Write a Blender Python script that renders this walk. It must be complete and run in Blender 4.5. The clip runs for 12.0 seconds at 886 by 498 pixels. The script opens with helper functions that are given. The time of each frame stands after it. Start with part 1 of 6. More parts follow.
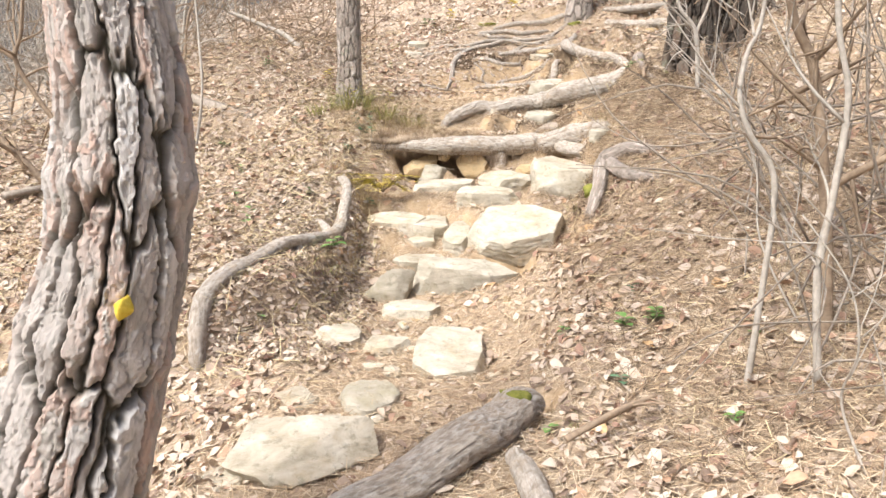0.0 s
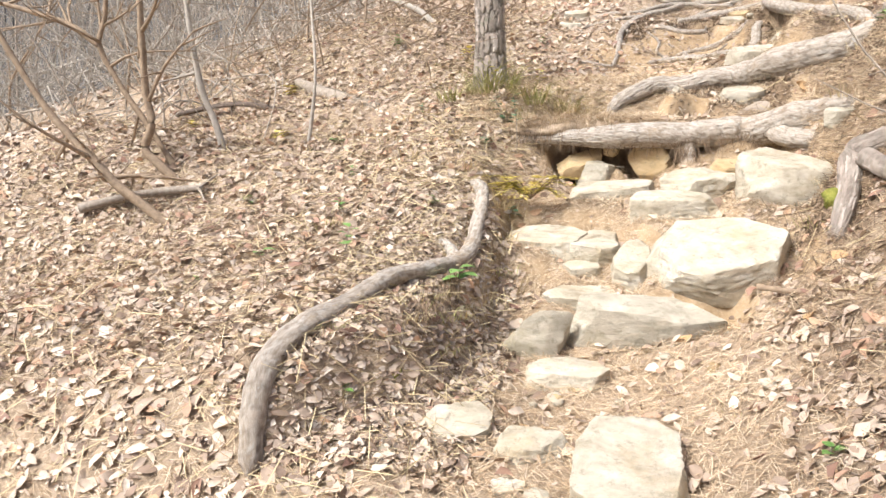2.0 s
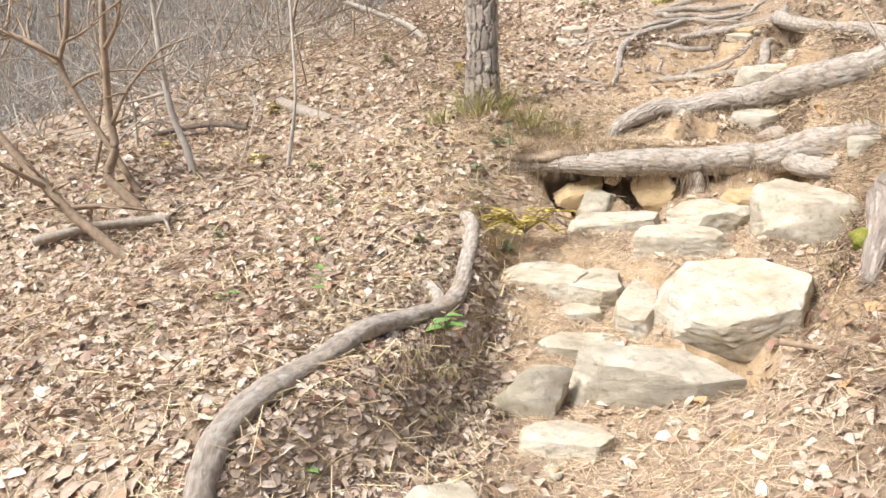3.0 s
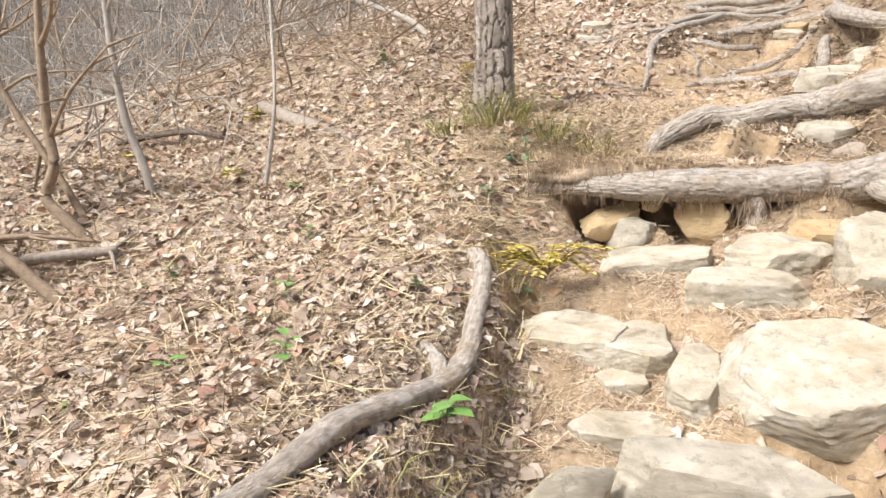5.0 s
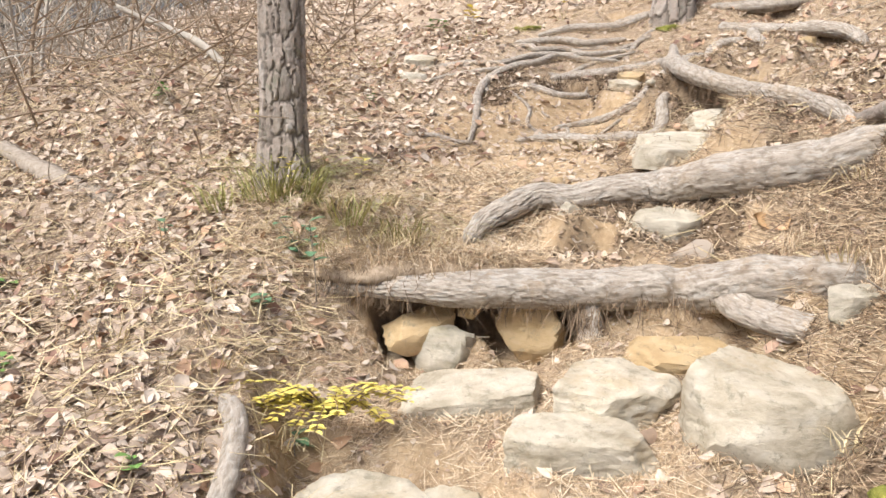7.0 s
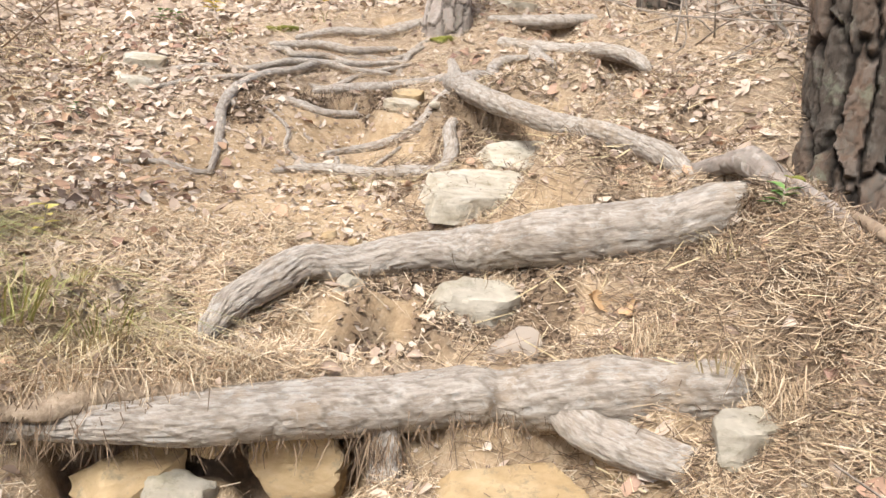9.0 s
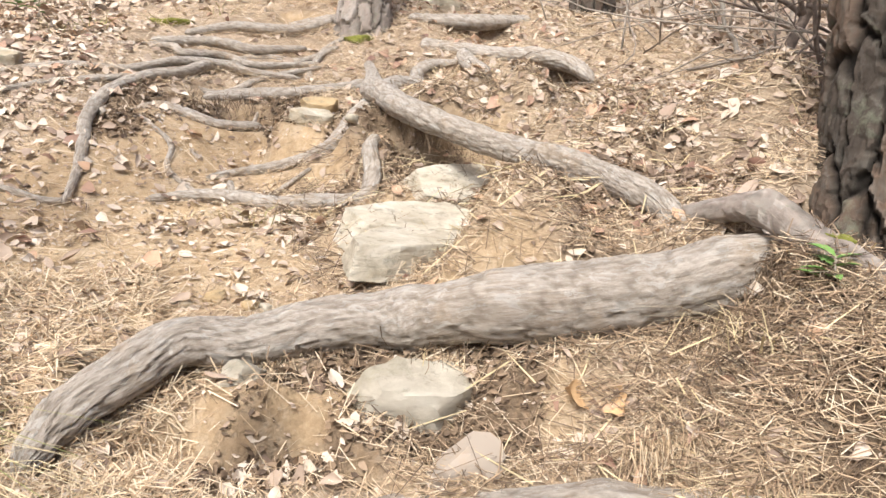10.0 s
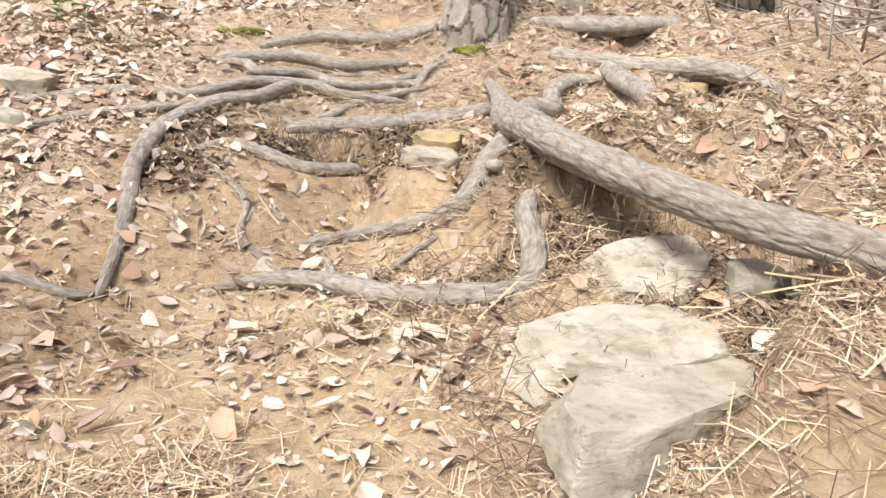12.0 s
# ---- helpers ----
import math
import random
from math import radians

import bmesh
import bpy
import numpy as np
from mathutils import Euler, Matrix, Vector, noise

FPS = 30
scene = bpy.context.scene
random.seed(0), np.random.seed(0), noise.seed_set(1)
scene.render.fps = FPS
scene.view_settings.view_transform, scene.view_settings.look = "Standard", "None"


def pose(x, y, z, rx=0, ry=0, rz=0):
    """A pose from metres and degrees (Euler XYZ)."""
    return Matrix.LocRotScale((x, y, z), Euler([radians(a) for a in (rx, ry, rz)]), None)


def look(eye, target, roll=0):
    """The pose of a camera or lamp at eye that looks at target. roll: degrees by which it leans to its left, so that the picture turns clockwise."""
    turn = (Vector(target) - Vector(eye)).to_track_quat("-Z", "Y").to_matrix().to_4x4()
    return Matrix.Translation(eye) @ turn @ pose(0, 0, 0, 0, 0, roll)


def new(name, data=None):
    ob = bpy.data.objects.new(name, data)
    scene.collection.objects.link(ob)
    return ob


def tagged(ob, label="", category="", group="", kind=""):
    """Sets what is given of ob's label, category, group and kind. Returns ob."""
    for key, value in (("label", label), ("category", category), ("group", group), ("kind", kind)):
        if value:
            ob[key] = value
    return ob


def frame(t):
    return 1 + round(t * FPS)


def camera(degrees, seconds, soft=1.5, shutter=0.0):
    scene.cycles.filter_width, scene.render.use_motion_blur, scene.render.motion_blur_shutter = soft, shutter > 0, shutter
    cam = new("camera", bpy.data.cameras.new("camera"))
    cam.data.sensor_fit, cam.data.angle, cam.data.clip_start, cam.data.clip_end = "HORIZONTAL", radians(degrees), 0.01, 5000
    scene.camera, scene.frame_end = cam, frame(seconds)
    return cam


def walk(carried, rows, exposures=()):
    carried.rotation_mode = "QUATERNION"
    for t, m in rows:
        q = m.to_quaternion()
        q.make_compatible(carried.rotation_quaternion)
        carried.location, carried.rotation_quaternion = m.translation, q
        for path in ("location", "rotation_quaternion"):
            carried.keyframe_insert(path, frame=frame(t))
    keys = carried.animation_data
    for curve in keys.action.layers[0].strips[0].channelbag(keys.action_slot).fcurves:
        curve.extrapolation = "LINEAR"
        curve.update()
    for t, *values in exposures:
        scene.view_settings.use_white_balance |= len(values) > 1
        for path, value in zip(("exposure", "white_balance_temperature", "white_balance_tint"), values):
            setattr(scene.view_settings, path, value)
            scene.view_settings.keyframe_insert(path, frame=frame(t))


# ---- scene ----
cam = camera(58.6, 12.0)
PATH = [
    (0, (0.024, 0.002, 1.547), (0.014, 1.987, 1.305), -0.0),
    (0.5, (-0.072, 0.204, 1.54), (-0.185, 2.185, 1.291), -0.3),
    (1, (-0.055, 0.548, 1.51), (-0.288, 2.518, 1.254), -0.8),
    (1.5, (-0.001, 0.985, 1.48), (-0.386, 2.93, 1.22), -1.3),
    (2, (-0.049, 1.47, 1.572), (-0.447, 3.413, 1.311), -1.2),
    (2.5, (-0.077, 1.749, 1.664), (-0.459, 3.697, 1.42), -1.1),
    (3, (-0.077, 1.891, 1.667), (-0.466, 3.839, 1.434), -1.1),
    (3.2, (-0.108, 1.973, 1.669), (-0.5, 3.92, 1.436), -1.1),
    (4.8, (-0.214, 2.625, 1.764), (-0.622, 4.569, 1.53), -1.2),
    (5, (-0.227, 2.714, 1.774), (-0.63, 4.658, 1.537), -0.9),
    (5.5, (-0.319, 2.971, 1.905), (-0.728, 4.914, 1.665), -0.8),
    (6, (-0.209, 3.204, 1.97), (-0.597, 5.152, 1.728), -1.1),
    (6.5, (-0.097, 3.401, 2.08), (-0.363, 5.368, 1.842), -0.5),
    (7, (-0.076, 3.63, 2.139), (-0.098, 5.615, 1.899), 0.4),
    (7.2, (-0.107, 3.72, 2.198), (-0.023, 5.704, 1.959), 0.8),
    (8.8, (-0.045, 4.514, 2.301), (0.442, 6.44, 2.068), 1.6),
    (9, (-0.021, 4.605, 2.309), (0.567, 6.503, 2.079), 1.7),
    (9.5, (0.098, 4.913, 2.36), (0.872, 6.744, 2.134), 2.0),
    (10, (0.138, 5.249, 2.412), (0.936, 7.069, 2.188), 2.2),
    (10.5, (0.23, 5.512, 2.482), (1.087, 7.306, 2.262), 2.2),
    (11, (0.359, 5.836, 2.562), (1.259, 7.609, 2.343), 2.3),
    (11.5, (0.309, 6.071, 2.609), (1.161, 7.867, 2.396), 2.4),
    (12, (0.187, 6.288, 2.579), (0.849, 8.162, 2.357), 2.0),
]
walk(cam, [(t, look(eye, target, roll)) for t, eye, target, roll in PATH], [(0.0, 1.1), (1.5, 1.16), (2.5, 1.1), (5.5, 1.0), (7.0, 0.93), (9.5, 0.98), (10.5, 0.99), (12.0, 1.0)])

# ---- light ----
SUN_UP, SUN_ROUND = 58.0, 235.0
world = bpy.data.worlds.new("overcast_sky")
world.use_nodes = True
scene.world = world
wt = world.node_tree
sky = wt.nodes.new("ShaderNodeTexSky")
sky.sky_type, sky.sun_disc = "NISHITA", False
sky.sun_elevation, sky.sun_rotation = radians(SUN_UP), radians(SUN_ROUND)
sky.air_density, sky.dust_density, sky.ozone_density = 0.7, 6.0, 0.6
wt.nodes["Background"].inputs[1].default_value = 0.095
wt.links.new(sky.outputs[0], wt.nodes["Background"].inputs[0])
sun_data = bpy.data.lights.new("sun", "SUN")
sun_data.energy, sun_data.angle, sun_data.color = 2.0, radians(18), (1.0, 0.985, 0.96)
sun = new("sun", sun_data)
az = radians(SUN_ROUND)
sun.matrix_world = look((12 * math.sin(az), 12 * math.cos(az), 16), (0, 5, 1))


# ---- materials ----
def ramp(tree, stops, source):
    node = tree.nodes.new("ShaderNodeValToRGB")
    els = node.color_ramp.elements
    for k, (pos, col) in enumerate(stops):
        el = els[k] if k < 2 else els.new(pos)
        el.position, el.color = pos, (*col, 1)
    tree.links.new(source, node.inputs[0])
    return node.outputs[0]


def mix(tree, fac, a, b, kind="MIX"):
    node = tree.nodes.new("ShaderNodeMix")
    node.data_type, node.blend_type = "RGBA", kind
    for sock, val in ((node.inputs[0], fac), (node.inputs[6], a), (node.inputs[7], b)):
        if isinstance(val, (int, float)):
            sock.default_value = val
        elif isinstance(val, tuple):
            sock.default_value = (*val, 1)
        else:
            tree.links.new(val, sock)
    return node.outputs[2]


def grain(tree, scale, detail=5.0, rough=0.6, stretch=(1, 1, 1), warp=0.0):
    coord = tree.nodes.new("ShaderNodeNewGeometry")
    mapping = tree.nodes.new("ShaderNodeMapping")
    mapping.inputs["Scale"].default_value = stretch
    tree.links.new(coord.outputs["Position"], mapping.inputs[0])
    node = tree.nodes.new("ShaderNodeTexNoise")
    node.inputs["Scale"].default_value, node.inputs["Detail"].default_value = scale, detail
    node.inputs["Roughness"].default_value, node.inputs["Distortion"].default_value = rough, warp
    tree.links.new(mapping.outputs[0], node.inputs["Vector"])
    return node.outputs["Fac"]


def island(tree):
    return tree.nodes.new("ShaderNodeNewGeometry").outputs["Random Per Island"]


def attribute(tree, name):
    node = tree.nodes.new("ShaderNodeAttribute")
    node.attribute_name = name
    return node.outputs["Fac"]


def each(tree):
    return tree.nodes.new("ShaderNodeObjectInfo").outputs["Random"]


def finish(mat, colour, rough=0.85, bump=None, depth=0.01, sheen=0.0, through_light=0.0):
    tree = mat.node_tree
    bsdf = tree.nodes["Principled BSDF"]
    if isinstance(colour, tuple):
        bsdf.inputs["Base Color"].default_value = (*colour, 1)
    else:
        tree.links.new(colour, bsdf.inputs["Base Color"])
    bsdf.inputs["Roughness"].default_value = rough
    bsdf.inputs["Specular IOR Level"].default_value = 0.3
    if bump is not None:
        node = tree.nodes.new("ShaderNodeBump")
        node.inputs["Strength"].default_value, node.inputs["Distance"].default_value = 0.9, depth
        tree.links.new(bump, node.inputs["Height"])
        tree.links.new(node.outputs[0], bsdf.inputs["Normal"])
    return mat


def material(name):
    mat = bpy.data.materials.new(name)
    mat.use_nodes = True
    return mat, mat.node_tree


def soil_material():
    mat, t = material("forest_soil")
    litter = ramp(t, [(0.3, (0.24, 0.18, 0.125)), (0.5, (0.46, 0.36, 0.26)), (0.68, (0.64, 0.53, 0.41))], grain(t, 34, 10, 0.78))
    clay = ramp(t, [(0.3, (0.34, 0.23, 0.12)), (0.5, (0.56, 0.41, 0.245)), (0.68, (0.72, 0.59, 0.42))], grain(t, 13, 10, 0.74))
    flecks = ramp(t, [(0.62, (0, 0, 0)), (0.7, (1, 1, 1))], grain(t, 60, 3, 0.5))
    clay = mix(t, flecks, clay, (0.58, 0.47, 0.34))
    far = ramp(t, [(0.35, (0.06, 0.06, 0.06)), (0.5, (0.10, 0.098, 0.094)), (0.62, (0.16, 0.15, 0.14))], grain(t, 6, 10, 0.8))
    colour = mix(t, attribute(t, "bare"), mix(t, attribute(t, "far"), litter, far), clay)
    # dark topsoil colour, also painted in as shade below roots and in hollows
    humus_shade = ramp(t, [(0.35, (0.09, 0.062, 0.042)), (0.55, (0.20, 0.14, 0.09)), (0.7, (0.34, 0.245, 0.155))], grain(t, 40, 10, 0.8))
    colour = mix(t, attribute(t, "humus_shade"), colour, humus_shade)
    return finish(mat, colour, 0.95, grain(t, 48, 10, 0.78), 0.014)


def litter_material(name, stops, rough=0.7):
    mat, t = material(name)
    col = ramp(t, stops, island(t))
    col = mix(t, 0.35, col, ramp(t, [(0.35, (0.6, 0.6, 0.6)), (0.6, (1.0, 1.0, 1.0))], grain(t, 45, 3)), "MULTIPLY")
    finish(mat, col, rough)
    bsdf = t.nodes["Principled BSDF"]
    bsdf.inputs["Specular IOR Level"].default_value = 0.35
    return mat


def stone_material(name, lo, mid, hi, stain):
    mat, t = material(name)
    body = ramp(t, [(0.3, lo), (0.5, mid), (0.68, hi)], grain(t, 7, 8, 0.65, (1, 1, 2.2), 0.4))
    body = mix(t, ramp(t, [(0.52, (0, 0, 0)), (0.68, (0.8, 0.8, 0.8))], grain(t, 3.2, 6, 0.7)), body, stain)
    body = mix(t, ramp(t, [(0.54, (0, 0, 0)), (0.64, (0.6, 0.6, 0.6))], grain(t, 19, 8, 0.75)), body, (0.27, 0.25, 0.19))
    body = mix(t, 0.5, body, ramp(t, [(0.0, (0.78, 0.76, 0.72)), (1.0, (1, 1, 1))], each(t)), "MULTIPLY")
    return finish(mat, body, 0.88, grain(t, 30, 10, 0.78, (1, 1, 2.5), 0.8), 0.011)


def length_grain(tree, scale, detail=8.0, rough=0.7, along=0.12, warp=0.3):
    """Noise drawn out along a trunk or root."""
    vec = tree.nodes.new("ShaderNodeCombineXYZ")
    for k, name in enumerate(("grain_a", "grain_b", "grain_run")):
        tree.links.new(attribute(tree, name), vec.inputs[k])
    mapping = tree.nodes.new("ShaderNodeMapping")
    mapping.inputs["Scale"].default_value = (1, 1, along)
    tree.links.new(vec.outputs[0], mapping.inputs[0])
    node = tree.nodes.new("ShaderNodeTexNoise")
    node.inputs["Scale"].default_value, node.inputs["Detail"].default_value = scale, detail
    node.inputs["Roughness"].default_value, node.inputs["Distortion"].default_value = rough, warp
    tree.links.new(mapping.outputs[0], node.inputs["Vector"])
    return node.outputs["Fac"]


def bark_material(name, plates, fissure, lichen, fine=40):
    mat, t = material(name)
    body = ramp(t, plates, attribute(t, "plate"))
    body = mix(t, 0.55, body, ramp(t, [(0.3, (0.6, 0.58, 0.56)), (0.48, (0.95, 0.94, 0.93)), (0.6, (1, 1, 1))], length_grain(t, 60, 8, 0.75, 0.3, 0.6)), "MULTIPLY")
    body = mix(t, ramp(t, [(0.48, (0, 0, 0)), (0.6, (0.6, 0.6, 0.6))], grain(t, 26, 8, 0.75, (1, 1, 0.5))), body, lichen)
    body = mix(t, ramp(t, [(0.58, (0, 0, 0)), (0.66, (0.6, 0.6, 0.6))], grain(t, 6, 6, 0.75)), body, (0.23, 0.25, 0.18))
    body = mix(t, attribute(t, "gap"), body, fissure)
    return finish(mat, body, 0.92, length_grain(t, fine * 1.6, 9, 0.75, 0.35, 0.6), 0.014)


def root_material():
    mat, t = material("root_bark")
    body = ramp(t, [(0.0, (0.36, 0.305, 0.25)), (0.35, (0.46, 0.405, 0.345)), (0.7, (0.55, 0.505, 0.445)), (1.0, (0.66, 0.62, 0.56))], attribute(t, "plate"))
    streak = ramp(t, [(0.32, (0.25, 0.205, 0.16)), (0.48, (0.47, 0.41, 0.345)), (0.62, (0.66, 0.615, 0.55))], length_grain(t, 140, 9, 0.75, 0.2, 0.4))
    body = mix(t, 0.6, body, streak)
    worn = ramp(t, [(0.54, (0, 0, 0)), (0.68, (0.65, 0.65, 0.65))], grain(t, 4.5, 6, 0.7))
    body = mix(t, worn, body, (0.42, 0.31, 0.20))
    flake = ramp(t, [(0.54, (0, 0, 0)), (0.58, (0.7, 0.7, 0.7))], length_grain(t, 40, 8, 0.75, 0.4, 0.8))
    body = mix(t, flake, body, (0.62, 0.605, 0.565))
    body = mix(t, attribute(t, "gap"), body, (0.15, 0.115, 0.08))
    return finish(mat, body, 0.85, length_grain(t, 70, 10, 0.8, 0.16, 0.5), 0.016)


def plain_material(name, lo, hi, scale=30, rough=0.8, bump=0.004, per=False):
    mat, t = material(name)
    col = ramp(t, [(0.3, lo), (0.7, hi)], grain(t, scale, 5, 0.65))
    if per:
        col = mix(t, 0.6, col, ramp(t, [(0, lo), (1, hi)], island(t)))
    return finish(mat, col, rough, grain(t, scale * 2, 5), bump)


M_SOIL = soil_material()
M_LEAF = litter_material("dry_oak_leaves", [(0.0, (0.22, 0.155, 0.115)), (0.2, (0.385, 0.29, 0.22)), (0.45, (0.53, 0.425, 0.335)), (0.75, (0.635, 0.53, 0.43)), (1.0, (0.75, 0.665, 0.565))], 0.55)
M_NEEDLE = litter_material("dry_pine_needles", [(0.0, (0.31, 0.215, 0.135)), (0.35, (0.525, 0.39, 0.25)), (0.7, (0.68, 0.54, 0.37)), (1.0, (0.80, 0.69, 0.52))], 0.55)
M_REDLEAF = litter_material("reddish_leaves", [(0.0, (0.26, 0.15, 0.115)), (0.5, (0.42, 0.27, 0.19)), (1.0, (0.60, 0.40, 0.26))], 0.55)
M_STONE = stone_material("cream_stone", (0.38, 0.33, 0.245), (0.60, 0.55, 0.445), (0.75, 0.715, 0.63), (0.53, 0.43, 0.28))
M_GREYSTONE = stone_material("grey_step_stone", (0.35, 0.32, 0.25), (0.50, 0.46, 0.375), (0.64, 0.60, 0.505), (0.43, 0.385, 0.265))
M_OCHRE = stone_material("ochre_stone", (0.46, 0.33, 0.17), (0.60, 0.45, 0.26), (0.68, 0.54, 0.34), (0.50, 0.36, 0.20))
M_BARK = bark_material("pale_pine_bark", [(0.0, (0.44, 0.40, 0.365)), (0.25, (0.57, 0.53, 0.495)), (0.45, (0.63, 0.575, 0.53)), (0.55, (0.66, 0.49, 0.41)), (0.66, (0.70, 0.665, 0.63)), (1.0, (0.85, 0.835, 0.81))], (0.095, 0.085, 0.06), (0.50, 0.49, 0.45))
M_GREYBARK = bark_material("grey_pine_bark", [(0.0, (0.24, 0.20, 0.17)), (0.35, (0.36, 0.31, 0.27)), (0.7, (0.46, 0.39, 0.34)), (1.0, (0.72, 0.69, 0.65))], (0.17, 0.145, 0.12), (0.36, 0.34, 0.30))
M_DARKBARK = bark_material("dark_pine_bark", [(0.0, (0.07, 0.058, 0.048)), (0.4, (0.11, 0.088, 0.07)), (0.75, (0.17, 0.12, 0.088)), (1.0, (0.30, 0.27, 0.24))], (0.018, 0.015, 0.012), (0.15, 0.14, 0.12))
M_ROOT = root_material()
M_TWIG = plain_material("grey_twig_bark", (0.24, 0.20, 0.16), (0.44, 0.39, 0.33), 40)
M_PALETWIG = plain_material("pale_stem_bark", (0.36, 0.325, 0.275), (0.54, 0.50, 0.44), 30)
M_BROWNTWIG = plain_material("brown_stem_bark", (0.22, 0.16, 0.11), (0.40, 0.31, 0.22), 30)
M_DARKTWIG = plain_material("dark_twig_bark", (0.08, 0.06, 0.05), (0.20, 0.16, 0.13), 30)
M_GREEN = plain_material("green_leaf", (0.10, 0.22, 0.05), (0.24, 0.42, 0.12), 25, 0.5, 0.002, True)
M_TEAL = plain_material("dull_green_leaf", (0.09, 0.20, 0.11), (0.18, 0.32, 0.18), 25, 0.55, 0.002, True)
M_YELLOW = plain_material("yellow_leaf", (0.70, 0.58, 0.10), (0.85, 0.77, 0.26), 25, 0.55, 0.002, True)
M_STRAW = plain_material("straw_grass", (0.52, 0.42, 0.24), (0.76, 0.65, 0.42), 25, 0.7, 0.002, True)
M_GRASS = plain_material("green_grass", (0.26, 0.29, 0.10), (0.52, 0.49, 0.20), 25, 0.7, 0.002, True)
M_MOSS = plain_material("green_moss", (0.14, 0.17, 0.03), (0.34, 0.33, 0.08), 60, 0.95, 0.012)
M_PALELEAF = plain_material("bleached_leaf", (0.52, 0.43, 0.335), (0.69, 0.61, 0.51), 30, 0.6, 0.002)
M_TANLEAF = plain_material("orange_tan_leaf", (0.48, 0.30, 0.15), (0.66, 0.46, 0.26), 30, 0.6, 0.002)
M_ROOTLET = litter_material("dark_rootlets", [(0.0, (0.10, 0.07, 0.05)), (0.6, (0.24, 0.17, 0.11)), (1.0, (0.38, 0.28, 0.19))], 0.8)
M_PAINT = plain_material("yellow_trail_paint", (0.62, 0.46, 0.04), (0.80, 0.62, 0.10), 60, 0.7, 0.003)
M_FARWOOD = plain_material("far_grey_wood", (0.09, 0.087, 0.084), (0.21, 0.20, 0.19), 3, 0.9, 0.01, True)


# ---- ground shape ----
XS = [-4, -2.2, -0.9, -0.2, 0.4, 0.9, 1.4, 2.0, 3.5]
YS = [0, 3, 4.2, 5.4, 6.2, 6.75, 7.2, 7.7, 8.2, 9, 10.5]
# heights of the slope: one cross-section for every entry of YS
SECTIONS = np.array([
    [-0.08, 0.31, 0.12, 0.06, 0.02, 0.23, 0.54, 0.75, 1.08],
    [0.55, -0.16, 0.27, 0.38, 0.45, 0.61, 0.74, 1.01, 1.51],
    [0.74, 0.63, 0.56, 0.42, 0.59, 0.94, 1.21, 1.47, 1.74],
    [0.68, 1.01, 0.81, 0.63, 0.79, 1.03, 1.59, 1.85, 2.07],
    [1.4, 1.29, 1.24, 1.11, 1.22, 1.32, 2.07, 2.31, 2.39],
    [1.79, 1.57, 1.7, 1.39, 1.44, 1.62, 1.96, 2.56, 2.74],
    [1.77, 1.47, 1.9, 1.89, 1.6, 1.53, 2.09, 2.45, 2.88],
    [1.72, 1.87, 2.04, 1.96, 1.92, 1.57, 2.2, 2.26, 2.75],
    [1.85, 2.11, 2.22, 2.14, 2.04, 2.15, 2.38, 2.65, 2.86],
    [2.37, 2.71, 2.53, 2.51, 2.54, 2.39, 2.51, 2.75, 3.09],
    [2.5, 2.95, 2.98, 3.16, 3.21, 3.28, 3.37, 3.46, 3.55],
])


def ease(t):
    t = np.clip(t, 0, 1)
    return t * t * (3 - 2 * t)


def bank(x, y, px, py, height, width, x0, x1, fade):
    d = y - np.interp(x, px, py)
    return height * ease(d / width + 0.5) * ease((x - x0) / fade) * ease((x1 - x) / fade) * (1 - ease((d - 0.3) / 1.2))


def curve_weights(u, n):
    u = np.clip(u, 0, n - 1 - 1e-9)
    i = np.floor(u).astype(int)
    f = u - i
    w = np.stack([-0.5 * f + f * f - 0.5 * f**3, 1 - 2.5 * f * f + 1.5 * f**3, 0.5 * f + 2 * f * f - 1.5 * f**3, -0.5 * f * f + 0.5 * f**3], -1)
    return np.clip(i[..., None] + np.arange(-1, 3), 0, n - 1), w


